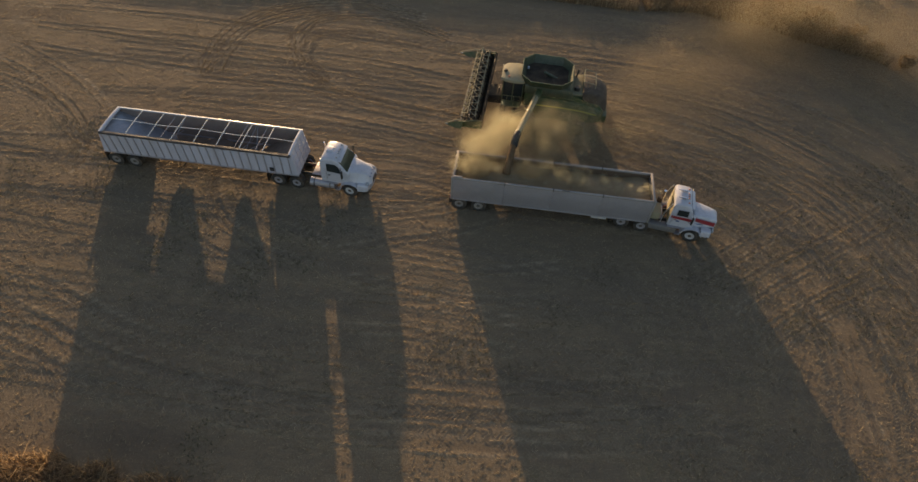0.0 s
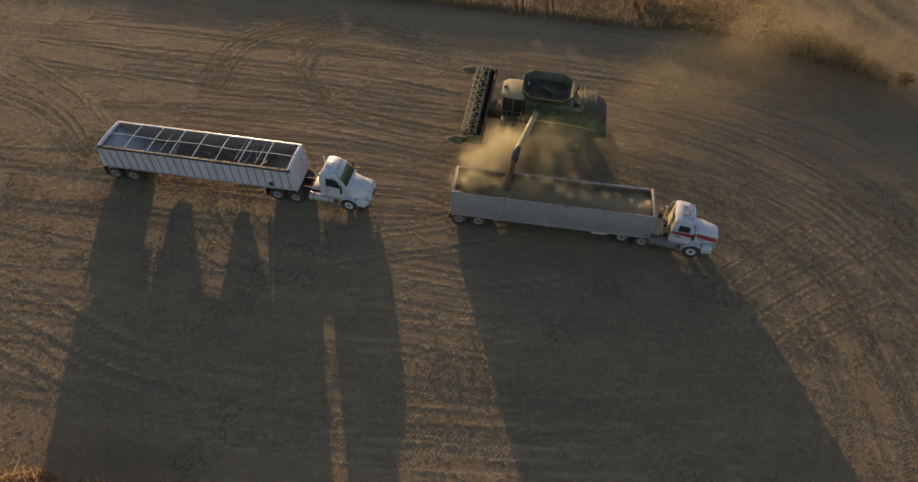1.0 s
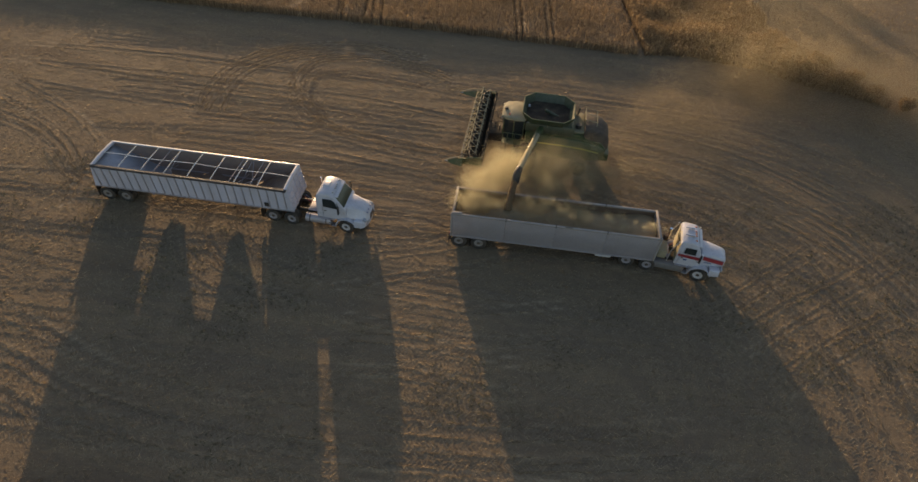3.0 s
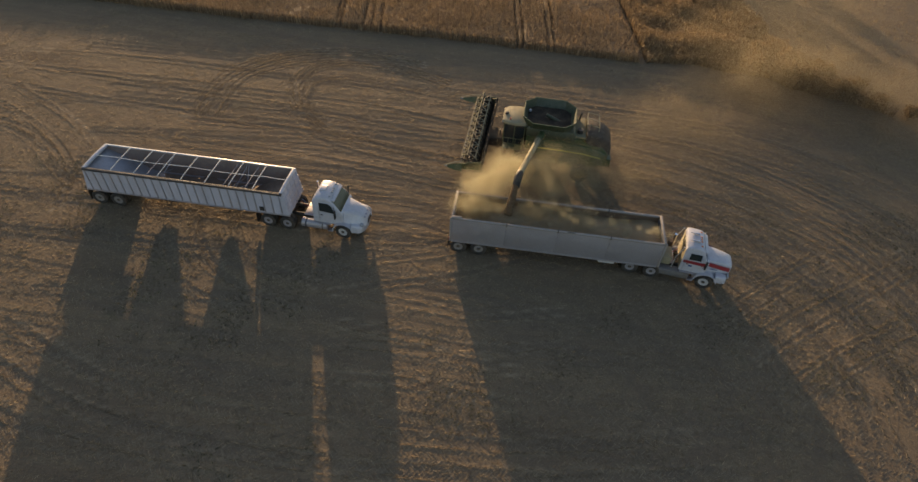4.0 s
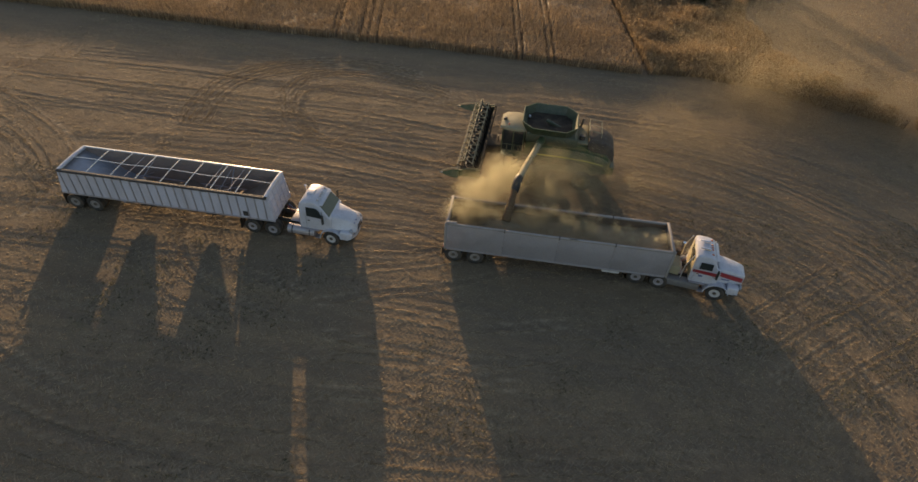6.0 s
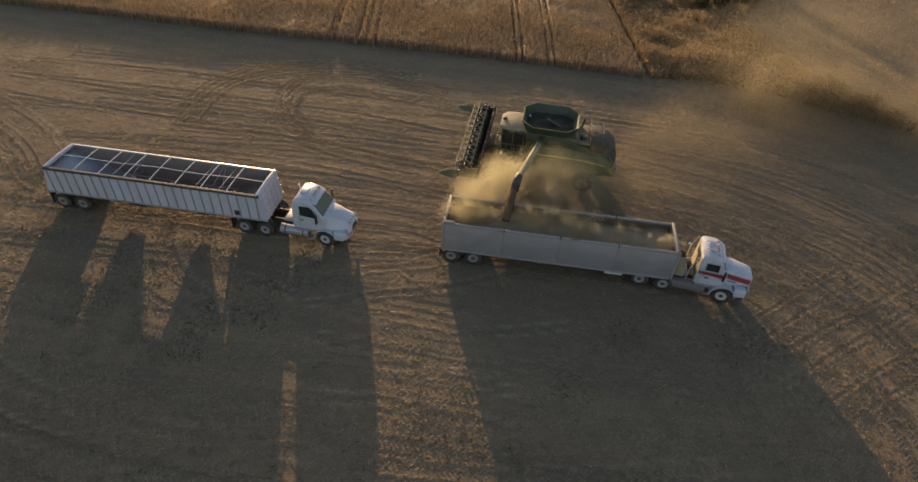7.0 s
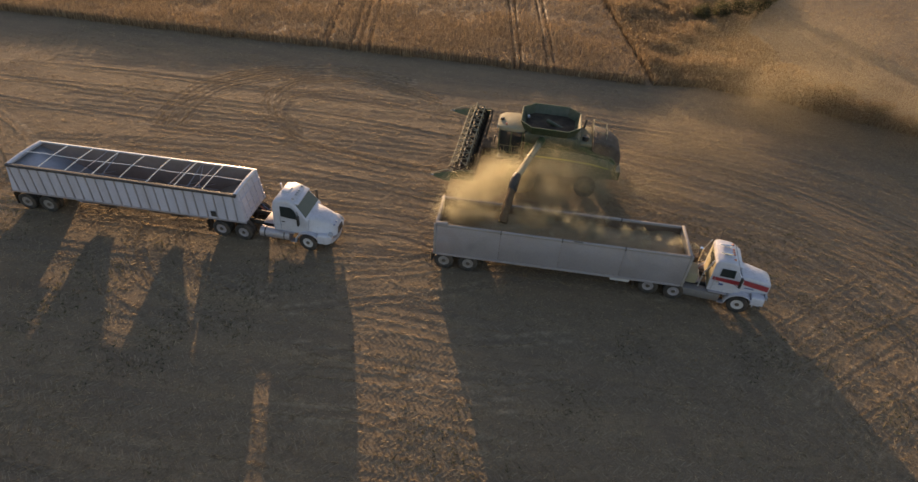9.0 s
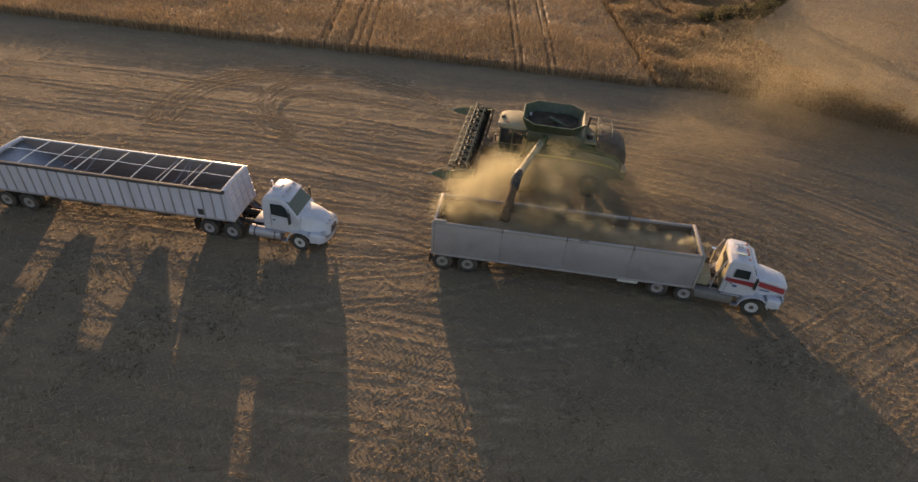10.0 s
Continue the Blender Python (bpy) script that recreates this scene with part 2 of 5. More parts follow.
def ring_x(x, half, z0, z1, r, half_top=None, n=3, lean=0.0):
    """A rounded section across the x axis, narrower at the top where half_top says so."""
    ht = half if half_top is None else half_top
    pts = []
    for cy, cz, a0 in ((ht - r, z1 - r, 0), (-ht + r, z1 - r, 90), (-half + r * 0.5, z0 + r * 0.5, 180), (half - r * 0.5, z0 + r * 0.5, 270)):
        rr = r if a0 < 180 else r * 0.5
        for i in range(n + 1):
            a = radians(a0 + 90 * i / n)
            z = cz + rr * math.sin(a)
            pts.append((x + lean * (z - z0), cy + rr * math.cos(a), z))
    return pts


def loft(bm, rings, caps=True):
    vs = [[bm.verts.new(p) for p in ring] for ring in rings]
    n = len(vs[0])
    for a, b in zip(vs, vs[1:]):
        for i in range(n):
            j = (i + 1) % n
            bm.faces.new((a[i], a[j], b[j], b[i]))
    if caps:
        bm.faces.new(vs[0][::-1])
        bm.faces.new(vs[-1])
    return bm


def spun(bm, outline, seg=24):
    """Turns an outline of (radius, y) points round the y axis."""
    rings = []
    for i in range(seg):
        a = 2 * math.pi * i / seg
        rings.append([bm.verts.new((r * math.cos(a), y, r * math.sin(a))) for r, y in outline])
    for i in range(seg):
        a, b = rings[i], rings[(i + 1) % seg]
        for k in range(len(outline) - 1):
            bm.faces.new((a[k], a[k + 1], b[k + 1], b[k]))
    bmesh.ops.remove_doubles(bm, verts=bm.verts, dist=0.0005)
    return bm


def plate(bm, quad, thick):
    """A sheet on four corners, thick along its normal."""
    q = [Vector(p) for p in quad]
    n = (q[1] - q[0]).cross(q[2] - q[0]).normalized() * thick
    a, b = [bm.verts.new(p) for p in q], [bm.verts.new(p + n) for p in q]
    for i in range(4):
        j = (i + 1) % 4
        bm.faces.new((a[i], a[j], b[j], b[i]))
    bm.faces.new(a[::-1])
    bm.faces.new(b)
    return bm


# ---- wheels ----
WHEELS = {}


def wheel_meshes(r, w, rim_mat, lugs=0):
    key = (r, w, rim_mat.name, lugs)
    if key not in WHEELS:
        h, rr = w / 2, r * 0.56
        bm = spun(bmesh.new(), [(rr, -h * 0.8), (r * 0.72, -h), (r * 0.93, -h * 0.97), (r, -h * 0.78), (r, h * 0.78), (r * 0.93, h * 0.97), (r * 0.72, h), (rr, h * 0.8), (rr, -h * 0.8)], 28)
        for k in range(lugs):
            a = 2 * math.pi * k / lugs
            s = 1 if k % 2 else -1
            c = bmesh.new()
            box(c, -0.035, 0.035, 0.0, h * 0.95, r * 0.97, r * 1.045)
            c.transform(Matrix.Rotation(a, 4, "Y") @ Matrix.Diagonal((1, s, 1, 1)) @ Matrix.Shear("XZ", 4, (0.0, 0.0)))
            tmp = bpy.data.meshes.new("lug")
            c.to_mesh(tmp)
            c.free()
            bm.from_mesh(tmp)
            bpy.data.meshes.remove(tmp)
        tyre = mesh_of("tyre", bm, RUBBER)
        bm = spun(bmesh.new(), [(rr * 1.02, -h * 0.82), (rr * 0.9, -h * 0.84), (rr * 0.82, -h * 0.55), (rr * 0.45, -h * 0.45), (rr * 0.4, -h * 0.8), (rr * 0.22, -h * 0.9), (0.0, -h * 0.92)], 20)
        rim = mesh_of("rim", bm, rim_mat)
        WHEELS[key] = (tyre, rim)
    return WHEELS[key]


def hub_mesh(r, w):
    key = ("hub", r, w)
    if key not in WHEELS:
        q, h = r * 0.56, w / 2
        WHEELS[key] = mesh_of("hub", spun(bmesh.new(), [(q * 0.40, -h * 0.66), (q * 0.38, -h * 0.84), (q * 0.24, -h * 0.97), (0.0, -h * 0.98)], 12), STEEL_DARK)
    return WHEELS[key]


def wheel(parent, x, y, r, w, rim_mat, out=-1, z=None, lugs=0, steer=0):
    """A tyre with its rim; out: the side (+1 or -1 in y) that the dish faces."""
    tyre, rim = wheel_meshes(r, w, rim_mat, lugs)
    t = piece("tyre", tyre, parent, pose(x, y, r if z is None else z, 0, 0, steer + (0 if out < 0 else 180)))
    k = piece("rim", rim, t)
    piece("hub", hub_mesh(r, w), k)
    return t


# ---- ground ----
def curve(pts, step=0.12):
    """Points along a smooth line through pts, with the distance along it."""
    p = [Vector((x, y)) for x, y in pts]
    p = [2 * p[0] - p[1]] + p + [2 * p[-1] - p[-2]]
    out = []
    for i in range(1, len(p) - 2):
        n = max(2, int((p[i + 1] - p[i]).length / step))
        for k in range(n):
            u = k / n
            out.append(0.5 * (2 * p[i] + (p[i + 1] - p[i - 1]) * u + (2 * p[i - 1] - 5 * p[i] + 4 * p[i + 1] - p[i + 2]) * u * u + (3 * p[i] - p[i - 1] - 3 * p[i + 1] + p[i + 2]) * u ** 3))
    return np.array(out)


def axis_lines(lo, hi, step, far, grow=1.16):
    mid = np.arange(lo, hi + step / 2, step)
    a, s = [], step
    x = hi
    while x < far:
        s *= grow
        x += s
        a.append(x)
    b, s, x = [], step, lo
    while x > -far:
        s *= grow
        x -= s
        b.append(x)
    return np.concatenate([b[::-1], mid, a])


GX, GY = axis_lines(-36, 38, 0.21, 2600), axis_lines(5.5, 56, 0.21, 2600)
gx, gy = np.meshgrid(GX, GY)


def value_noise(x, y, seed):
    """Smooth noise, -1 to 1, one cell to the unit."""
    rng = np.random.RandomState(seed)
    tab = rng.rand(256, 256) * 2 - 1
    i, j = np.floor(x).astype(int), np.floor(y).astype(int)
    u, v = x - i, y - j
    u, v = u * u * (3 - 2 * u), v * v * (3 - 2 * v)
    g = lambda a, b: tab[a % 256, b % 256]
    return (g(i, j) * (1 - u) + g(i + 1, j) * u) * (1 - v) + (g(i, j + 1) * (1 - u) + g(i + 1, j + 1) * u) * v


def rows_at(x, y):
    """Metres along and across the sown rows, which run straight and then bend round a point."""
    turn = np.hypot(x - 9, y - 17)
    wind = np.arctan2(x - 9, y - 17)
    bent = x > 9
    return np.where(bent, 9 + 18 * wind, x), np.where(bent, 17 + turn * np.sign(y - 3), y + 0.17 * (x - 9))


def streaks(x, y, seed):
    """Straw and bare soil in long uneven streaks along the rows, about -1 to 1."""
    a, c = rows_at(x, y)
    c = c + 0.35 * value_noise(x * 0.13, y * 0.13, seed + 3)
    return 0.55 * value_noise(a * 0.07, c * 1.0, seed) + 0.5 * value_noise(a * 0.16 + 40, c * 2.4, seed + 1) + 0.3 * value_noise(a * 0.5, c * 4.2, seed + 2)


# lines that the wheels have taken
TRACKS = []


def wheels_went(line, gauge, width, depth, treaded):
    """Two ruts along a line, gauge apart (0: one rut), each width wide and depth deep; treaded: with lug marks."""
    TRACKS.append((line, gauge, width, depth, treaded))


# the loop of the turning combine: outer arcs, then the inner coil
for shift in (0.0, 0.55, 1.1):
    wheels_went([(-21.9 + shift * 0.7, 39.2), (-22.2 + shift, 42), (-21.6 + shift, 46.4 - shift * 0.6), (-18.9 + shift * 0.6, 49.4 - shift), (-15.6, 51.1 - shift), (-12.2, 51.9 - shift), (-8.6, 51.6 - shift), (-4.5, 50.3 - shift)], 0.0, 0.34, 0.13, 0)
for shift in (0.0, 0.6):
    wheels_went([(-20.2 + shift * 0.5, 39.2), (-20.5 + shift, 42), (-20.1 + shift, 45.0), (-18.6 + shift * 0.5, 47.3 - shift), (-16.0, 48.9 - shift), (-12.8, 50.2 - shift)], 0.0, 0.34, 0.12, 0)
for shift in (0.0, 0.5, 1.0):
    wheels_went([(-11.3, 38.4 + shift), (-13.3 + shift, 40.0 + shift), (-14.7 + shift, 42.3), (-15.5 + shift, 45.0), (-15.1 + shift, 47.2 - shift * 0.6), (-13.8, 48.7 - shift), (-11.8, 49.6 - shift), (-8.6, 49.7 - shift), (-5.1, 48.7 - shift), (-1.7, 47.0 - shift)], 0.0, 0.34, 0.11, 0)
wheels_went([(-12.0, 40.2), (-13.2, 41.7), (-13.7, 43.1), (-13.7, 44.7), (-12.8, 45.9), (-11.2, 46.4), (-8.6, 46.2), (-4, 45.0)], 0.6, 0.4, 0.09, 1)
wheels_went([(-13.0, 39.2), (-10.6, 37.6), (-7.0, 36.2), (-2.5, 35.2)], 1.4, 0.5, 0.06, 1)
wheels_went([(-40, 41.8), (-36.4, 39.9), (-32.2, 37.4), (-28.9, 34.7), (-26.5, 31.5), (-25.6, 28)], 2.0, 0.45, 0.06, 0)
wheels_went([(-40, 38.2), (-34.1, 36.0), (-31.0, 34.0), (-27.6, 31.0), (-24, 29.4)], 0.7, 0.4, 0.06, 0)
wheels_went([(-45, 29.6), (-24, 29.7), (-12, 28.6), (-3.3, 27.9), (2, 27.6), (14, 25.8)], 2.0, 0.55, 0.05, 1)
wheels_went([(-9, 29.8), (-3, 29.4), (3, 27.3), (12, 26.3)], 1.9, 0.5, 0.04, 1)
wheels_went([(-7, 23.2), (-3.9, 24.1), (-1, 24.8), (3, 26.3), (8, 28.4)], 2.0, 0.45, 0.05, 1)
wheels_went([(-7, 26.0), (-3, 26.3), (0, 27.4)], 0.0, 0.45, 0.04, 1)
wheels_went([(-30, 19.6), (-23.8, 17.2), (-17, 14.4), (-8, 12.9), (3, 12.4), (12, 13.4)], 1.9, 0.62, 0.046, 1)
wheels_went([(-30, 16.9), (-23.0, 14.9), (-17, 12.7), (-6, 11.2), (4, 11.0), (14, 11.9)], 1.7, 0.6, 0.046, 1)
wheels_went([(17, 19.9), (21.0, 22.5), (25.4, 25.1), (30, 28)], 1.3, 0.35, 0.07, 0)
wheels_went([(16, 22.0), (20, 24.9), (24, 27.6)], 1.1, 0.3, 0.06, 0)
wheels_went([(18.6, 17.4), (22.5, 19.9), (27, 22.2)], 1.2, 0.3, 0.05, 0)
wheels_went([(10, 42.9), (18.8, 41.5), (26.6, 38.2), (31.5, 34.2), (35, 29)], 3.2, 0.7, 0.06, 1)
wheels_went([(9, 40.2), (19.6, 36.8), (25.9, 32.3), (28.7, 29.2), (31, 24)], 3.2, 0.7, 0.07, 1)
wheels_went([(10, 35.2), (15.2, 33.0), (21.2, 30.0), (24.8, 26.3), (26.2, 21), (26.6, 14)], 3.0, 0.6, 0.06, 1)
wheels_went([(10, 33.5), (17, 29.4), (21, 24.5), (23.4, 18), (24, 11)], 2.4, 0.5, 0.05, 1)
wheels_went([(10, 38), (20, 34), (27, 27.5), (30.5, 18), (31, 12)], 3.2, 0.6, 0.05, 1)
wheels_went([(-40, 46.6), (-30, 46.2), (-20, 45.3), (-8, 43.8), (0, 42.0)], 3.0, 0.6, 0.04, 1)
wheels_went([(-40, 44.0), (-28, 42.0), (-16, 40.2), (-2, 37.4)], 3.0, 0.6, 0.04, 1)
wheels_went([(-22, 37.2), (-12, 36.6), (0, 34.0)], 3.0, 0.6, 0.04, 1)
wheels_went([(-20, 33.8), (-11, 33.0), (-2, 31.4)], 2.2, 0.5, 0.03, 1)
wheels_went([(-16.0, 28.5), (-15.2, 26), (-12.8, 23.4), (-9, 21.8)], 2.0, 0.45, 0.06, 1)
wheels_went([(-18, 27.6), (-17.6, 25.6), (-15.8, 23.0), (-12, 20.8)], 1.6, 0.4, 0.05, 1)
wheels_went([(-6, 21.0), (-2, 20.4), (2, 19.9), (6, 20.6)], 2.2, 0.5, 0.04, 1)
wheels_went([(-6, 17.6), (-2, 17.4), (3, 16.6)], 2.0, 0.5, 0.04, 1)
# many more light passes along the rows, of carts and trucks
row_rng = np.random.RandomState(3)
for k in range(34):
    y0 = 11.0 + 1.22 * k + row_rng.uniform(-0.35, 0.35)
    a0, a1, w0 = row_rng.uniform(-37, -18), row_rng.uniform(12, 36), row_rng.uniform(-0.09, 0.10)
    line = [(q, y0 - 0.07 * q - w0 * q - 0.004 * max(q - 4, 0) ** 2 + 0.5 * math.sin(q * 0.1 + k)) for q in np.linspace(a0, a1, 9)]
    TRACKS.insert(0, (line, row_rng.uniform(0.62, 0.8), row_rng.uniform(0.5, 0.66), 0.022, 1))
# and round the bend on the far side of the loaded truck
for k in range(11):
    rad, mid = 9.5 + 1.75 * k + row_rng.uniform(-0.5, 0.5), row_rng.uniform(-1.2, 1.2)
    b0, b1 = row_rng.uniform(60, 85), row_rng.uniform(-30, 5)
    TRACKS.insert(0, ([(9 + mid + rad * math.cos(radians(b)), 17 + rad * math.sin(radians(b))) for b in np.linspace(b0, b1, 9)], row_rng.uniform(0.62, 0.8), row_rng.uniform(0.5, 0.66), 0.022, 1))
rut = np.zeros_like(gx)
worn = np.zeros_like(gx)
ridge = np.zeros_like(gx)
lug_rows, ridge_rows = [], []
for line, gauge, width, depth, treaded in TRACKS:
    pts = curve(line)
    tang = np.gradient(pts, axis=0)
    tang /= np.linalg.norm(tang, axis=1)[:, None]
    side = np.stack([-tang[:, 1], tang[:, 0]], 1)
    along = np.concatenate([[0], np.cumsum(np.linalg.norm(np.diff(pts, axis=0), axis=1))])
    for s in ((-1, 1) if gauge else (0,)):
        cen = pts + side * s * gauge / 2
        i0, i1 = np.searchsorted(GX, (cen[:, 0].min() - 1.5, cen[:, 0].max() + 1.5))
        j0, j1 = np.searchsorted(GY, (cen[:, 1].min() - 1.5, cen[:, 1].max() + 1.5))
        sub = (slice(j0, j1), slice(i0, i1))
        best = np.full(gx[sub].shape, 9.0)
        cross, dist = np.zeros_like(best), np.zeros_like(best)
        for k in range(0, len(cen)):
            px, py = cen[k]
            a0, a1 = np.searchsorted(GX, (px - width * 1.6, px + width * 1.6)) - i0
            b0, b1 = np.searchsorted(GY, (py - width * 1.6, py + width * 1.6)) - j0
            if a0 >= a1 or b0 >= b1:
                continue
            dx, dy = gx[sub][b0:b1, a0:a1] - px, gy[sub][b0:b1, a0:a1] - py
            d2 = dx * dx + dy * dy
            win = best[b0:b1, a0:a1]
            m = d2 < win
            win[m] = d2[m]
            cross[b0:b1, a0:a1][m] = (dx * side[k, 0] + dy * side[k, 1])[m]
            dist[b0:b1, a0:a1][m] = (along[k] + dx * tang[k, 0] + dy * tang[k, 1])[m]
        q = np.abs(cross) / (width / 2)
        on = (best < 9) & (q < 1.9)
        floor_z = np.where(q < 1, -1 + 0.25 * q * q, 0.3 * np.exp(-((q - 1.3) / 0.45) ** 2))
        keep = 0.55 + 0.45 * value_noise(dist * 0.25 + s * 3, dist * 0 + gauge, 5)
        rut[sub] = np.where(on, rut[sub] * 0.5 + (0.03 if depth < 0.03 else 0.05) * depth * keep * floor_z, rut[sub])
        worn[sub] = np.where(on & (q < 1), np.maximum(worn[sub], np.minimum(1, 8 * depth) * keep), worn[sub])
        ridge[sub] = np.where(on, np.maximum(ridge[sub] * (q > 1), (0.9 if not treaded else 0.5 if depth > 0.03 else 0.03) * keep * np.exp(-((q - 1.2) / 0.3) ** 2)), ridge[sub])
        if treaded:
            # two slanting bars to each lug, left and right of the rut's middle
            at = np.arange(0, along[-1], 0.235)
            lx, ly, ex, ey = (np.interp(at, along, v) for v in (cen[:, 0], cen[:, 1], tang[:, 0], tang[:, 1]))
            for h in (-1, 1):
                lug_rows.append(np.stack([lx - ey * h * width * 0.26, ly + ex * h * width * 0.26, ex, ey, np.full(len(at), h), np.full(len(at), width), 0.5 + 0.5 * value_noise(at * 0.22 + s * 3, at * 0 + gauge + depth * 50, 6)], 1))
        for h in (-1, 1):
            at = np.arange(0, along[-1], 0.02 if not treaded else 0.035 if depth > 0.03 else 0.4)
            lx, ly, ex, ey = (np.interp(at, along, v) for v in (cen[:, 0], cen[:, 1], tang[:, 0], tang[:, 1]))
            ridge_rows.append(np.stack([lx - ey * h * width * 0.6, ly + ex * h * width * 0.6, ex, ey, 0.5 + 0.5 * value_noise(at * 0.3 + s * 3 + h, at * 0 + gauge, 12)], 1))
for px, py, wx, wy, k in ((-38.5, 46.6, 4.5, 1.1, 0.9), (-33, 45.4, 3.0, 0.6, 0.6), (-12, 46.2, 2.2, 0.7, 0.5), (6, 13.6, 5, 1.0, 0.8), (-15.5, 9.4, 3.5, 1.0, 0.9), (-21, 22.5, 2.5, 0.8, 0.6), (14, 40, 4, 0.7, 0.6)):
    worn = np.maximum(worn, k * np.exp(-((gx - px) / wx) ** 2 - ((gy - py + 0.06 * (gx - px)) / wy) ** 2))
near = np.clip(np.minimum(np.minimum(gx + 46, 48 - gx), np.minimum(gy + 2, 66 - gy)) / 8, 0, 1)
ra, rc = rows_at(gx, gy)
strewn = streaks(gx, gy, 50)
height = 0.0012 * strewn + 0.0014 * value_noise(ra * 0.22, rc * 1.25, 1)
height += 0.003 * value_noise(gx * 2.2, gy * 2.2, 3) + 0.008 * value_noise(gx * 0.35, gy * 0.35, 4)
height += 0.0007 * np.sin(2 * math.pi * (rc + 0.12 * value_noise(ra * 0.5, rc * 0.5, 8)) / 0.5) * np.clip(0.5 + 0.9 * value_noise(ra * 0.12, rc * 0.25, 7), 0, 1)
height = (height + rut) * near
swell = 0.25 * value_noise(gx * 0.012, gy * 0.012, 9) * np.clip((np.hypot(gx, gy - 30) - 90) / 120, 0, 1)
ny, nx = gx.shape
co = np.stack([gx, gy, height + swell], -1).reshape(-1, 3)
idx = np.arange(nx * ny).reshape(ny, nx)
quads = np.stack([idx[:-1, :-1], idx[:-1, 1:], idx[1:, 1:], idx[1:, :-1]], -1).reshape(-1, 4)


def mesh_arrays(name, verts, faces, material):
    """A mesh straight from arrays; all faces have as many corners as faces has columns."""
    me = bpy.data.meshes.new(name)
    k = faces.shape[1]
    me.vertices.add(len(verts))
    me.vertices.foreach_set("co", np.ascontiguousarray(verts, dtype=np.float32).ravel())
    me.loops.add(faces.size)
    me.loops.foreach_set("vertex_index", np.ascontiguousarray(faces, dtype=np.int32).ravel())
    me.polygons.add(len(faces))
    me.polygons.foreach_set("loop_start", np.arange(0, faces.size, k, dtype=np.int32))
    me.update(calc_edges=True)
    me.materials.append(material)
    return me


gm = mesh_arrays("ground", co, quads, SOIL)
gm.polygons.foreach_set("use_smooth", np.ones(len(gm.polygons), dtype=bool))
gm.attributes.new("wheel_track", "FLOAT", "POINT").data.foreach_set("value", worn.ravel().astype(np.float32))
gm.attributes.new("straw_ridge", "FLOAT", "POINT").data.foreach_set("value", ridge.ravel().astype(np.float32))
gm.attributes.new("straw_streak", "FLOAT", "POINT").data.foreach_set("value", strewn.ravel().astype(np.float32))
tagged(new("ground", gm), "harvested stubble field with wheel ruts and loose straw", "field", kind="structure")


def ground_z(x, y):
    """Height of the ground at points of the plan."""
    i = np.clip(np.searchsorted(GX, x) - 1, 0, nx - 2)
    j = np.clip(np.searchsorted(GY, y) - 1, 0, ny - 2)
    return (height + swell)[j, i]


# ---- grain trailers ----
def tandem(parent, xs, rim_mat, dual=0.34, r=0.52):
    for x in xs:
        bm = rod(bmesh.new(), (x, -0.95, r), (x, 0.95, r), 0.075, 10)
        part("axle", bm, STEEL_DARK, parent)
        for s in (-1, 1):
            wheel(parent, x, s * 1.14, r, 0.27, rim_mat, s)
            wheel(parent, x, s * (1.14 - dual), r, 0.27, rim_mat, s)


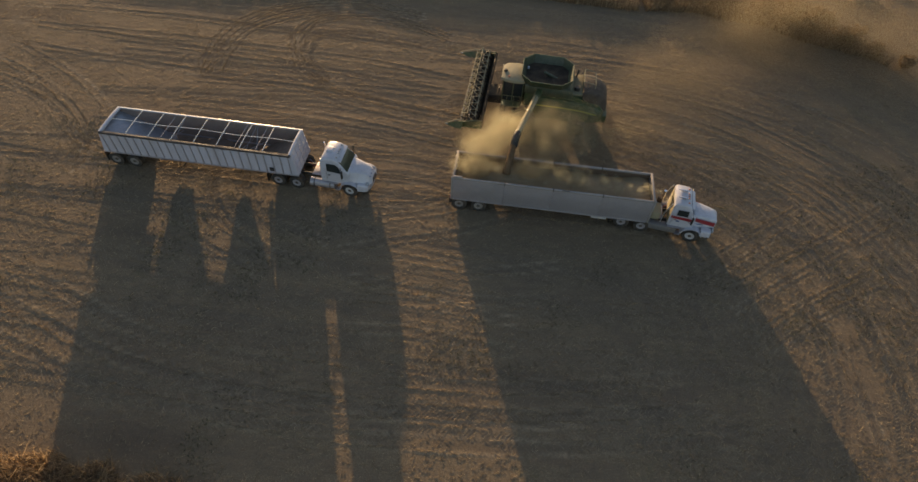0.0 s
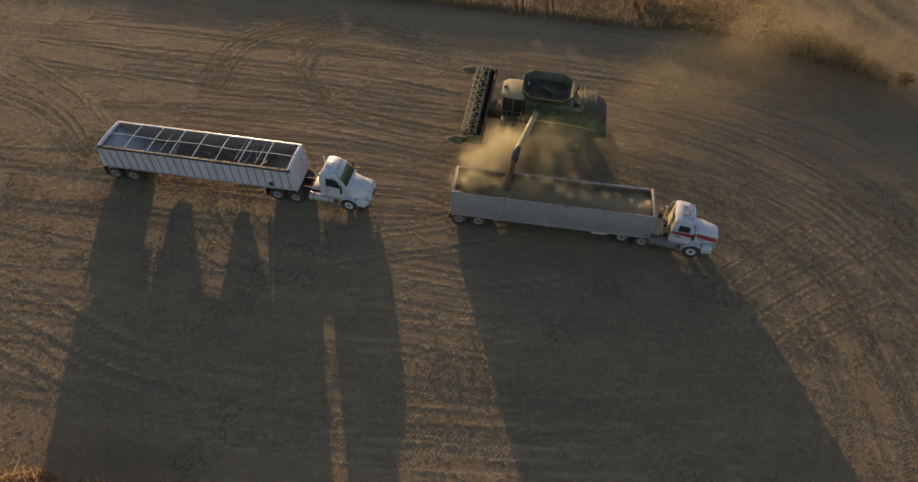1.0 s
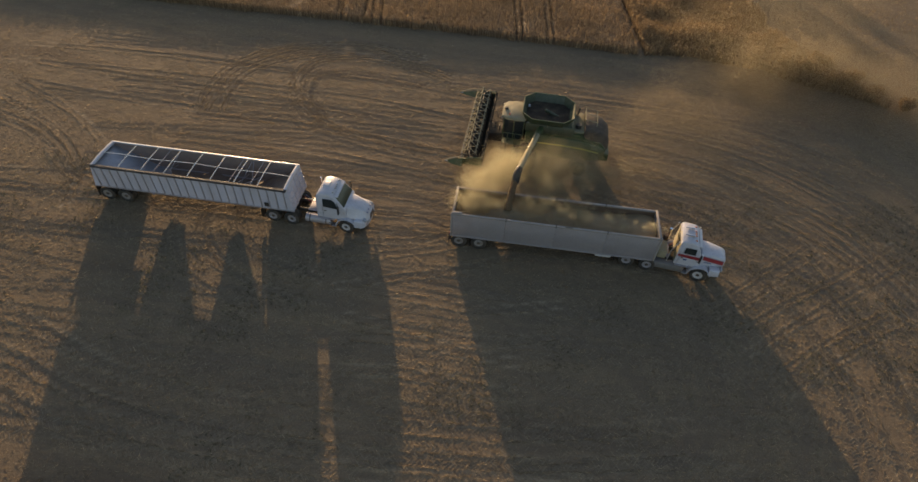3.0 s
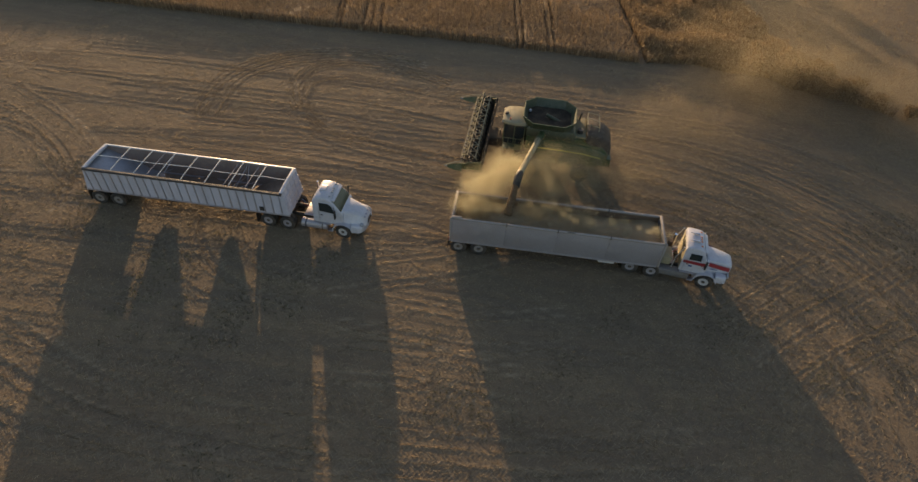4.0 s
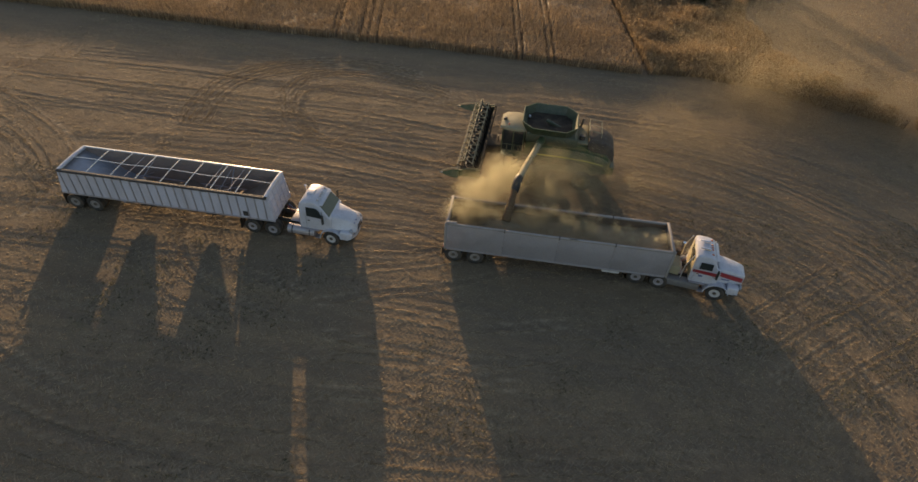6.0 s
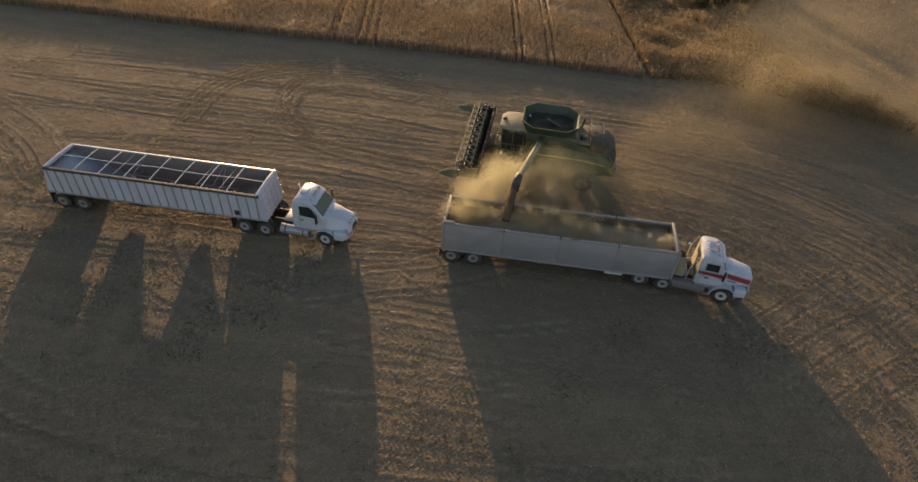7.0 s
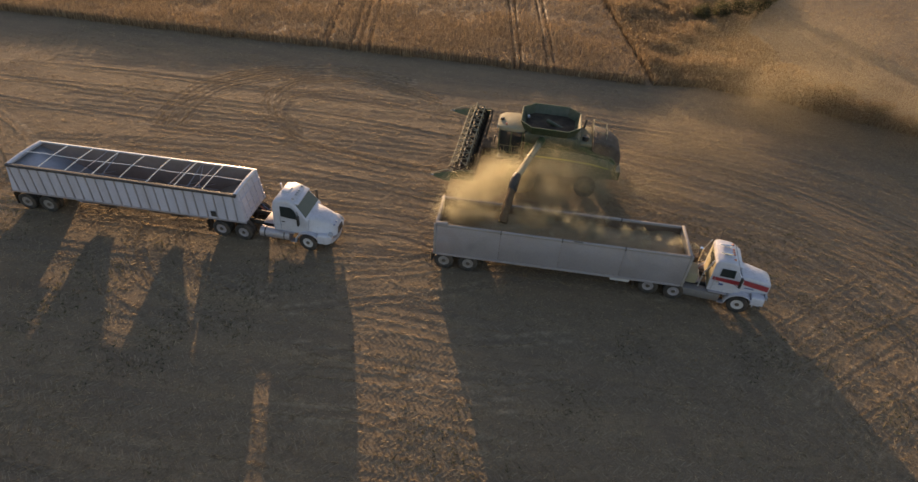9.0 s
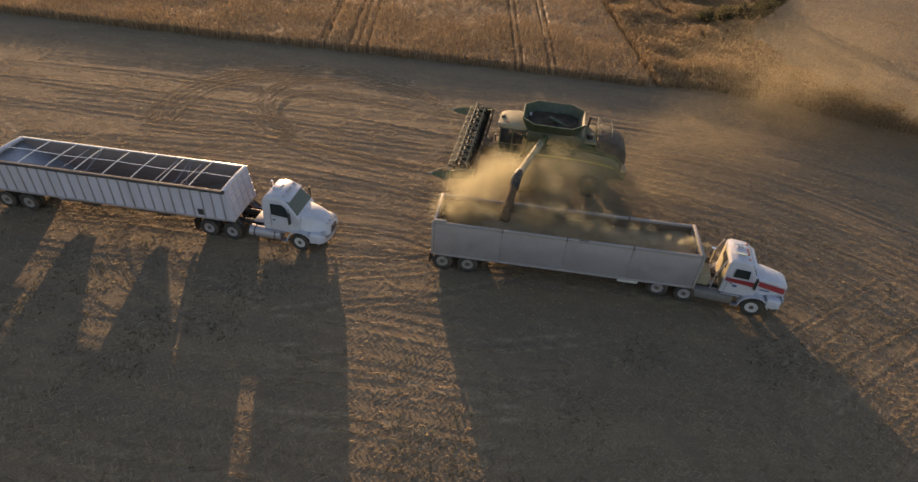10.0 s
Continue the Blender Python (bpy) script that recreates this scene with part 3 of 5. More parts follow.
def hopper_trailer(m):
    """Two-hopper grain trailer with posts on its sides, open under its roof bows."""
    tr = thing("hopper_trailer", "empty white two-hopper grain trailer with ribbed sides and open top", "grain trailer", m)
    X0, X1, Z0, Z1, W = -0.42, 12.86, 1.26, 2.98, 1.27

    def back(bm):
        """Leans the ends of a piece: the rear wall slopes forwards to its top, the front wall to its foot."""
        for vert in bm.verts:
            up = min(1.05, max(-0.1, (vert.co.z - Z0) / (Z1 - Z0)))
            if vert.co.x < 0.25:
                vert.co.x += -0.12 + 0.36 * up
            elif vert.co.x > X1 - 0.3:
                vert.co.x += 0.25 * (1 - min(1.0, up))
        return bm

    post = mesh_of("side_post", box(bmesh.new(), -0.035, 0.035, -0.045, 0, Z0 + 0.03, Z1 - 0.12, 0.012), ALU)
    for s in (-1, 1):
        wall = part("side_wall", back(box(bmesh.new(), X0, X1, s * W - 0.02, s * W + 0.02, Z0, Z1 - 0.05)), SHEET, tr, "white sheet side with upright posts")
        for k in range(24):
            piece("side_post", post, wall, pose(X0 + 0.34 + k * (X1 - X0 - 0.56) / 23, s * (W + 0.021), 0, 0, 0, 0 if s < 0 else 180))
        part("inner_liner", back(box(bmesh.new(), X0 + 0.05, X1 - 0.05, min(s * (W - 0.024), s * (W - 0.036)), max(s * (W - 0.024), s * (W - 0.036)), Z0 + 0.05, Z1 - 0.06)), LINER, tr, "grey-brown inside of the wall")
        part("bottom_rail", back(box(bmesh.new(), X0, X1, s * W - 0.05, s * W + 0.035, Z0 - 0.09, Z0 - 0.002, 0.01)), ALU, tr)
        part("top_rail", back(box(bmesh.new(), X0, X1, s * W - 0.06, s * W + 0.055, Z1 - 0.052, Z1 + 0.04, 0.015)), ALU_BRIGHT if s > 0 else STEEL_DARK, tr, "bright aluminium top rail" if s > 0 else "dark top rail under the tarp")
    bm = bmesh.new()
    tube(bm, [(X0 + 0.05 + (X1 - X0 - 0.1) * k / 12, -W - 0.07, Z1 - 0.03 - 0.012 * math.sin(k * 1.7)) for k in range(13)], 0.085, 10)
    part("rolled_tarp", back(bm), TARP, tr, "black tarp rolled along the top edge")
    for x, nm in ((X0, "rear_wall"), (X1, "front_wall")):
        wall = part(nm, back(box(bmesh.new(), x - 0.02, x + 0.02, -W + 0.021, W - 0.021, Z0, Z1 + 0.03)), SHEET, tr)
        o = 0.05 * (1 if x > 0 else -1)
        for k in range(5):
            y = -1.05 + k * 0.525
            part("end_post", back(box(bmesh.new(), min(x, x + o) + 0.003, max(x, x + o) + 0.02, y - 0.03, y + 0.03, Z0, Z1, 0.008)), SHEET, wall)
        for z in (1.55, 2.05, 2.55):
            part("end_bar", back(box(bmesh.new(), min(x, x + o) + 0.003, max(x, x + o) + 0.012, -W + 0.03, W - 0.03, z - 0.025, z + 0.025, 0.006)), SHEET, wall)
        # arched cap above each end wall
        arc = [(x, -W + 2 * W * k / 10, Z1 + 0.02 + 0.06 * math.sin(math.pi * k / 10)) for k in range(11)]
        cap = bmesh.new()
        lo = [cap.verts.new((px - 0.025 + d, py, Z1 - 0.05)) for d in (0, 0.05) for px, py, pz in arc]
        hi = [cap.verts.new((px - 0.025 + d, py, pz)) for d in (0, 0.05) for px, py, pz in arc]
        n = len(arc)
        for k in range(n - 1):
            for a, b, c, e in ((lo[k], lo[k + 1], hi[k + 1], hi[k]), (lo[n + k], hi[n + k], hi[n + k + 1], lo[n + k + 1]), (hi[k], hi[k + 1], hi[n + k + 1], hi[n + k]), (lo[k], lo[n + k], lo[n + k + 1], lo[k + 1])):
                cap.faces.new((a, b, c, e))
        cap.faces.new((lo[0], hi[0], hi[n], lo[n]))
        cap.faces.new((lo[n - 1], lo[2 * n - 1], hi[2 * n - 1], hi[n - 1]))
        part("end_cap", back(cap), WHITE_DULL, wall, "arched white end cap")
        o = -1 if x > 0 else 1
        part("cap_roll", back(tube(bmesh.new(), [(x + o * 0.1, py * 0.985, pz - 0.075) for px, py, pz in arc], 0.13, 12)), WHITE, wall, "rounded white edge of the end wall")
    for x in (1.66, 3.2, 4.75, 6.3, 7.85, 9.4, 10.95):
        bm = tube(bmesh.new(), [(x, -W + 0.06 + (2 * W - 0.12) * i / 8, Z1 + 0.02 + 0.04 * math.sin(math.pi * i / 8)) for i in range(9)], 0.028, 8)
        part("roof_bow", bm, ALU_BRIGHT, tr)
    bm = tube(bmesh.new(), [(X0 + 0.03 + (X1 - X0 - 0.06) * k / 16, 0.05 * math.sin(k), Z1 + 0.085 - 0.02 * (k % 2)) for k in range(17)], 0.016, 6)
    part("ridge_strap", back(bm), ALU_BRIGHT, tr)
    # inside: slopes down to the two hopper doors, each broken where the hopper narrows
    hop = ((3.8, 4.85), (8.2, 8.85))
    c, v = W - 0.024, 0.5
    for x_hi, z_hi, xe, x_lo, nm in ((X0 + 0.25, 2.75, 3.5, hop[0][0], "rear_slope"), (6.76, 1.46, 5.55, hop[0][1], "middle_slope"), (6.76, 1.46, 7.75, hop[1][0], "middle_slope"), (X1 - 0.03, 2.62, 9.8, hop[1][1], "front_slope")):
        bm = plate(bmesh.new(), [(x_hi, -c, z_hi), (x_hi, c, z_hi), (xe, c, 1.0), (xe, -c, 1.0)], 0.02)
        plate(bm, [(xe, -c, 1.0), (xe, c, 1.0), (x_lo, v, 0.42), (x_lo, -v, 0.42)], 0.02)
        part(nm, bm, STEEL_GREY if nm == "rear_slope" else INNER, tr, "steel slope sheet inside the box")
    for (xa, xb), (xl, xr) in ((hop[0], (3.4, 5.85)), (hop[1], (7.45, 9.95))):
        for s in (-1, 1):
            bm = plate(bmesh.new(), [(xl, s * c, 1.18), (xr, s * c, 1.18), (xb, s * 0.5, 0.42), (xa, s * 0.5, 0.42)], 0.02)
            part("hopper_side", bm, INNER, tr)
        part("hopper_door", box(bmesh.new(), xa - 0.02, xb + 0.02, -0.55, 0.55, 0.34, 0.415, 0.012), STEEL_DARK, tr)
        bm = rod(bmesh.new(), (xb, -1.22, 0.62), (xb, 0.0, 0.62), 0.025)
        part("door_crank", bm, STEEL_DARK, tr)
    # thin cross rods and slanting braces under the bows
    for x, d in ((3.95, 0.55), (9.0, 0.5), (10.4, -0.5)):
        part("cross_rod", rod(bmesh.new(), (x, -W + 0.05, Z1 - 0.06), (x + 0.06, W - 0.05, Z1 - 0.06), 0.018, 6), ALU, tr)
        part("slant_brace", rod(bmesh.new(), (x + d, -W + 0.05, Z1 - 0.1), (x + d * 0.4, W - 0.1, 1.7), 0.02, 6), ALU, tr)
        part("slant_brace", rod(bmesh.new(), (x + d * 0.3, -W + 0.05, 1.75), (x + d * 1.3, W - 0.05, Z1 - 0.1), 0.02, 6), ALU, tr)
    # running gear
    for s in (-1, 1):
        part("frame_rail", box(bmesh.new(), X0 + 0.05, 2.6, s * 0.5 - 0.05, s * 0.5 + 0.05, 0.78, 1.1, 0.01), STEEL_DARK, tr)
        part("leaf_spring", box(bmesh.new(), -0.45, 1.75, s * 0.5 - 0.045, s * 0.5 + 0.045, 0.60, 0.68, 0.01), STEEL_DARK, tr)
        part("landing_leg", box(bmesh.new(), 10.7, 10.82, s * 0.9 - 0.06, s * 0.9 + 0.06, 0.32, 1.12, 0.012), STEEL_DARK, tr)
        part("landing_foot", box(bmesh.new(), 10.62, 10.9, s * 0.9 - 0.12, s * 0.9 + 0.12, 0.28, 0.325, 0.01), STEEL_DARK, tr)
        part("mud_flap", box(bmesh.new(), -0.66, -0.64, s * 0.95 - 0.3, s * 0.95 + 0.3, 0.25, 1.0), BLACK, tr)
        part("tail_lamp", box(bmesh.new(), X0 - 0.075, X0 - 0.04, s * 1.0 - 0.12, s * 1.0 + 0.12, 1.09, 1.17, 0.01), RED, tr)
    part("kingpin_plate", box(bmesh.new(), 10.9, X1 - 0.1, -0.95, 0.95, 1.06, 1.105, 0.01), STEEL_DARK, tr)
    part("rear_bumper", box(bmesh.new(), X0 - 0.12, X0 - 0.03, -1.2, 1.2, 0.5, 0.6, 0.012), STEEL_DARK, tr)
    part("sign_plate", box(bmesh.new(), 11.2, 11.5, -W - 0.075, -W - 0.068, 1.4, 1.75), STEEL_DARK, tr, "small dark placard low on the side")
    tandem(tr, (0.0, 1.3), RIM)
    return tr


def smooth_trailer(m):
    """Long smooth-sided trailer, being filled."""
    tr = thing("grain_trailer", "grey smooth-sided aluminium grain trailer being filled with grain", "grain trailer", m)
    X0, X1, Z0, Z1, W = -0.45, 12.30, 1.02, 2.90, 1.24
    for s in (-1, 1):
        edges = [X0, 2.85, 5.95, 9.1, X1]
        for a, b in zip(edges, edges[1:]):
            panel = part("side_panel", box(bmesh.new(), a + 0.006, b - 0.006, s * W - 0.03, s * W + 0.03, Z0, Z1 - 0.1, 0.006), ALU, tr, "dull grey aluminium side panel")
            part("top_rail", box(bmesh.new(), a + 0.02, b - 0.02, s * W - 0.08, s * W + 0.06, Z1 - 0.098, Z1 + 0.03, 0.025), RAIL, panel, "grey top rail")
        part("bottom_rail", box(bmesh.new(), X0, X1, s * W - 0.055, s * W + 0.045, Z0 - 0.11, Z0 - 0.002, 0.012), ALU, tr)
        for x in edges[1:-1]:
            part("rail_joint", box(bmesh.new(), x - 0.03, x + 0.03, s * W - 0.07, s * W + 0.07, Z1 - 0.14, Z1 + 0.045, 0.008), STEEL_DARK, tr)
        part("inner_liner", box(bmesh.new(), X0 + 0.05, X1 - 0.05, min(s * (W - 0.034), s * (W - 0.05)), max(s * (W - 0.034), s * (W - 0.05)), 1.3, Z1 - 0.11), RUST, tr)
    for x, nm in ((X0, "tailgate"), (X1, "front_wall")):
        o = -1 if x < 0 else 1
        wall = part(nm, box(bmesh.new(), x - 0.03, x + 0.03, -W + 0.031, W - 0.031, Z0, Z1), ALU, tr)
        part("end_rail", box(bmesh.new(), x - 0.07, x + 0.07, -W - 0.02, W + 0.02, Z1 + 0.002, Z1 + 0.09, 0.02), RAIL, wall)
        for y in (-0.8, 0.0, 0.8):
            part("end_post", box(bmesh.new(), min(x + o * 0.033, x + o * 0.1), max(x + o * 0.033, x + o * 0.1), y - 0.05, y + 0.05, Z0, Z1 - 0.02, 0.01), ALU, wall)
        for y in (-W + 0.02, W - 0.02):
            part("corner_post", box(bmesh.new(), x - 0.07 + 0.075 * o, x + 0.07 + 0.075 * o, y - 0.06, y + 0.06, Z0 - 0.1, Z1, 0.015), RAIL, wall)
    part("floor_sheet", box(bmesh.new(), X0 + 0.04, X1 - 0.04, -W + 0.05, W - 0.05, 1.03, 1.08), RUST, tr)
    # hooks and clutter on the near rail
    part("tarp_crank", rod(bmesh.new(), (6.5, -W - 0.05, Z1 + 0.03), (6.95, -W - 0.05, Z1 + 0.045), 0.028), STEEL_DARK, tr)
    part("rail_box", box(bmesh.new(), X0 - 0.02, 0.1, -W - 0.09, -W + 0.1, Z1 + 0.032, Z1 + 0.13, 0.02), RAIL, tr)
    for s in (-1, 1):
        part("frame_rail", box(bmesh.new(), X0 + 0.05, X1 - 0.1, s * 0.5 - 0.06, s * 0.5 + 0.06, 0.72, 0.908, 0.01), STEEL_DARK, tr)
        part("leaf_spring", box(bmesh.new(), -0.5, 1.8, s * 0.5 - 0.045, s * 0.5 + 0.045, 0.60, 0.68, 0.01), STEEL_DARK, tr)
        part("landing_leg", box(bmesh.new(), 9.15, 9.3, s * 0.95 - 0.07, s * 0.95 + 0.07, 0.32, 0.908, 0.012), STEEL_DARK, tr)
        part("mud_flap", box(bmesh.new(), -0.68, -0.66, s * 0.95 - 0.3, s * 0.95 + 0.3, 0.22, 0.9), BLACK, tr)
        part("mud_flap", box(bmesh.new(), 2.05, 2.07, s * 0.95 - 0.3, s * 0.95 + 0.3, 0.3, 0.88), BLACK, tr)
        part("tail_lamp", box(bmesh.new(), X0 - 0.20, X0 - 0.16, s * 1.0 - 0.12, s * 1.0 + 0.12, 0.86, 0.96, 0.01), RED, tr)
    part("tool_box", box(bmesh.new(), 8.75, 9.75, -W - 0.02, -W + 0.4, 0.72, 0.905, 0.03), WHITE_DULL, tr, "white box under the side")
    part("rear_bumper", box(bmesh.new(), X0 - 0.16, X0 - 0.05, -1.2, 1.2, 0.5, 0.62, 0.012), STEEL_DARK, tr)
    # grain heap
    n, k = 70, 18
    bm = bmesh.new()
    g = [[None] * (k + 1) for _ in range(n + 1)]
    for i in range(n + 1):
        x = X0 + 0.07 + (X1 - X0 - 0.14) * i / n
        for j in range(k + 1):
            y = -W + 0.055 + (2 * W - 0.11) * j / k
            z = 2.25 + 0.50 * math.exp(-((x - 3.2) / 2.6) ** 2 - (y / 1.0) ** 2) + 0.35 * math.exp(-((x - 8.8) / 2.2) ** 2 - (y / 1.1) ** 2) + 0.30 * math.exp(-((x - 11.7) / 0.9) ** 2) + 0.03 * noise.noise((x * 2, y * 2, 0)) + 0.05 * noise.noise((x * 0.7, y, 3))
            g[i][j] = bm.verts.new((x, y, z))
    for i in range(n):
        for j in range(k):
            bm.faces.new((g[i][j], g[i + 1][j], g[i + 1][j + 1], g[i][j + 1]))
    ob = tagged(new("grain_heap", mesh_of("grain_heap", bm, GRAIN)), "golden-brown harvested grain heaped inside the trailer", "grain", kind="stuff")
    ob.matrix_basis = m
    tandem(tr, (0.0, 1.3), RIM)
    return tr


# ---- tractors ----
def tractor(m, label, drives, style, steer=0):
    """Day-cab road tractor: x = 0 over the front axle."""
    tk = thing("truck_tractor", label, "truck", m)
    new_shape = style == "rounded"
    rear = drives[1] - 0.75
    for s in (-1, 1):
        part("frame_rail", box(bmesh.new(), rear, 1.0, s * 0.43 - 0.04, s * 0.43 + 0.04, 0.68, 0.95, 0.008), STEEL_DARK, tk)
        if new_shape:
            part("fuel_tank", rod(bmesh.new(), (-2.75, s * 0.92, 0.66), (-1.05, s * 0.92, 0.66), 0.30, 20), ALU, tk, "dull aluminium fuel tank")
        else:
            part("fuel_tank", box(bmesh.new(), -2.85, -0.95, min(s * 0.66, s * 1.2), max(s * 0.66, s * 1.2), 0.42, 0.94, 0.12), TANK, tk, "dusty grey square fuel tank")
        for x in (-2.45, -1.35) if new_shape else ():
            bm = spun(bmesh.new(), [(0.302, -0.03), (0.315, -0.03), (0.315, 0.03), (0.302, 0.03), (0.302, -0.03)], 20)
            bm.transform(Matrix.Translation((x, s * 0.92, 0.66)) @ Matrix.Rotation(radians(90), 4, "Z"))
            part("tank_strap", bm, STEEL_DARK, tk)
        part("step", box(bmesh.new(), -1.6, -0.72, s * 1.0 - 0.18, s * 1.0 + 0.18, 0.975, 1.01, 0.008), ALU, tk)
        part("step", box(bmesh.new(), -1.0, -0.66, s * 1.02 - 0.18, s * 1.02 + 0.18, 0.42, 0.46, 0.008), ALU, tk)
        for k, x in enumerate(drives):
            wheel(tk, x, s * 1.08, 0.51, 0.27, ALU, s)
            wheel(tk, x, s * 0.76, 0.51, 0.27, ALU, s)
        wheel(tk, 0.0, s * 1.05, 0.52, 0.30, WHITE_DULL, s, steer=steer)
    for x in drives + (0.0,):
        part("axle", rod(bmesh.new(), (x, -0.9, 0.51), (x, 0.9, 0.51), 0.085, 10), STEEL_DARK, tk)
    part("deck_plate", box(bmesh.new(), -2.75, -1.95, -0.6, 0.6, 0.955, 0.985, 0.006), ALU, tk)
    bm = spun(bmesh.new(), [(0.0, -0.05), (0.46, -0.05), (0.48, 0.0), (0.46, 0.05), (0.0, 0.05)], 24)
    bm.transform(Matrix.Translation(((drives[0] + drives[1]) / 2, 0, 1.0)) @ Matrix.Rotation(radians(90), 4, "X"))
    part("fifth_wheel", bm, STEEL_DARK, tk)
    # cab
    xr, zr = (-1.92, 2.93) if new_shape else (-1.66, 2.88)
    if new_shape:
        rings = [ring_x(xr, 1.02, 0.98, 2.52, 0.12, 0.94), ring_x(-1.86, 1.05, 0.96, 2.72, 0.16, 0.95), ring_x(-1.70, 1.06, 0.96, 2.90, 0.2, 0.93), ring_x(-1.30, 1.06, 0.96, zr + 0.04, 0.22, 0.92),
                 ring_x(-0.98, 1.06, 0.96, zr, 0.20, 0.91), ring_x(-0.76, 1.06, 0.96, 2.83, 0.18, 0.91), ring_x(-0.66, 1.06, 0.96, 2.70, 0.14, 0.91), ring_x(-0.08, 1.03, 0.98, 1.95, 0.12, 0.99), ring_x(0.02, 1.0, 1.0, 1.86, 0.12, 0.95)]
    else:
        rings = [ring_x(xr, 1.0, 0.98, 2.68, 0.08, 0.92), ring_x(-1.62, 1.02, 0.96, 2.80, 0.1, 0.94), ring_x(-1.46, 1.02, 0.96, zr, 0.12, 0.94), ring_x(-0.86, 1.02, 0.96, zr - 0.02, 0.12, 0.92),
                 ring_x(-0.62, 1.02, 0.96, 2.74, 0.12, 0.92), ring_x(-0.55, 1.02, 0.96, 2.60, 0.1, 0.92), ring_x(-0.24, 1.0, 0.98, 1.98, 0.1, 0.96), ring_x(-0.10, 0.98, 1.0, 1.88, 0.1, 0.94)]
    cab = part("cab", loft(bmesh.new(), rings), WHITE, tk, "white cab")
    # windscreen lies on the slope between the last roof ring and the cowl
    (xa, za), (xb, zb) = ((-0.655, 2.655), (-0.105, 1.965)) if new_shape else ((-0.54, 2.54), (-0.255, 2.03))
    n = Vector((za - zb, 0, xb - xa)).normalized() * 0.012
    bm = plate(bmesh.new(), [(xb + n.x, -0.9, zb + n.z), (xb + n.x, 0.9, zb + n.z), (xa + n.x, 0.8, za + n.z), (xa + n.x, -0.8, za + n.z)], 0.012)
    part("windscreen", bm, SCREEN if new_shape else GLASS, cab, "tinted windscreen")
    part("sun_visor", loft(bmesh.new(), [ring_x(xa - 0.02, 0.84, za + 0.06, za + 0.13, 0.02), ring_x(xa + 0.17, 0.80, za + 0.0, za + 0.06, 0.02)]), WHITE, cab)
    for s in (-1, 1):
        bm = bmesh.new()
        pts = [(-1.46, 1.92), (-0.46, 1.84), (-0.66, 2.36), (-0.86, 2.54), (-1.46, 2.54)] if new_shape else [(-1.32, 2.0), (-0.62, 2.0), (-0.66, 2.46), (-1.32, 2.46)]
        vs = []
        for d in (0.0, 0.02):
            vs.append([bm.verts.new((x, s * (1.062 - (z - 0.96) * (0.062 if new_shape else 0.045) + d), z)) for x, z in pts])
        bm.faces.new(vs[0])
        bm.faces.new(vs[1])
        for i in range(len(pts)):
            j = (i + 1) % len(pts)
            bm.faces.new((vs[0][i], vs[0][j], vs[1][j], vs[1][i]))
        part("side_window", bm, GLASS, cab, "dark side window")
        part("door_seam", box(bmesh.new(), -1.5, -1.485, min(s * 1.04, s * 1.068), max(s * 1.04, s * 1.068), 1.05, 1.95), STEEL_GREY, cab)
        part("door_handle", box(bmesh.new(), -1.4, -1.24, min(s * 1.05, s * 1.085), max(s * 1.05, s * 1.085), 1.62, 1.66, 0.008), BLACK if new_shape else CHROME, cab)
        # mirror on its arm
        mir = part("mirror", box(bmesh.new(), -0.40, -0.30, min(s * 1.2, s * 1.4), max(s * 1.2, s * 1.4), 1.72, 2.32, 0.03), BLACK, tk, "tall door mirror")
        bm = tube(bmesh.new(), [(-0.5, s * 1.0, 2.38), (-0.36, s * 1.28, 2.36), (-0.36, s * 1.28, 1.68), (-0.5, s * 1.04, 1.64)], 0.018, 6)
        part("mirror_arm", bm, STEEL_DARK if new_shape else CHROME, mir)
    # marker lamps and horns on the roof
    for y in (-0.62, -0.2, 0.0, 0.2, 0.62):
        x = -0.82
        bm = loft(bmesh.new(), [ring_x(x - 0.07, 0.03, zr - 0.06, zr + 0.0, 0.02), ring_x(x, 0.045, zr - 0.06, zr + 0.045, 0.03), ring_x(x + 0.07, 0.03, zr - 0.07, zr + 0.0, 0.02)])
        bm.transform(Matrix.Translation((0, y, -0.005)))
        part("marker_lamp", bm, LENS if new_shape else AMBER, cab, "small roof marker lamp")
    if new_shape:
        bm = loft(bmesh.new(), [ring_x(-1.62, 0.22, zr - 0.04, zr + 0.03, 0.03), ring_x(-1.58, 0.26, zr - 0.04, zr + 0.10, 0.04), ring_x(-1.22, 0.26, zr - 0.04, zr + 0.11, 0.04), ring_x(-1.14, 0.22, zr - 0.04, zr + 0.05, 0.03)])
        part("roof_hatch", bm, WHITE, cab)
    else:
        for y in (-0.35, 0.32):
            part("air_horn", rod(bmesh.new(), (-1.5, y, zr + 0.07), (-0.95, y, zr + 0.07), 0.03, 10, 0.075), CHROME, cab, "chrome air horn")
            part("horn_bracket", box(bmesh.new(), -1.28, -1.2, y - 0.03, y + 0.03, zr - 0.03, zr + 0.05), CHROME, cab)
        part("aerial", rod(bmesh.new(), (-1.4, 0.86, zr - 0.1), (-1.45, 0.9, zr + 0.6), 0.012, 6), BLACK, cab)
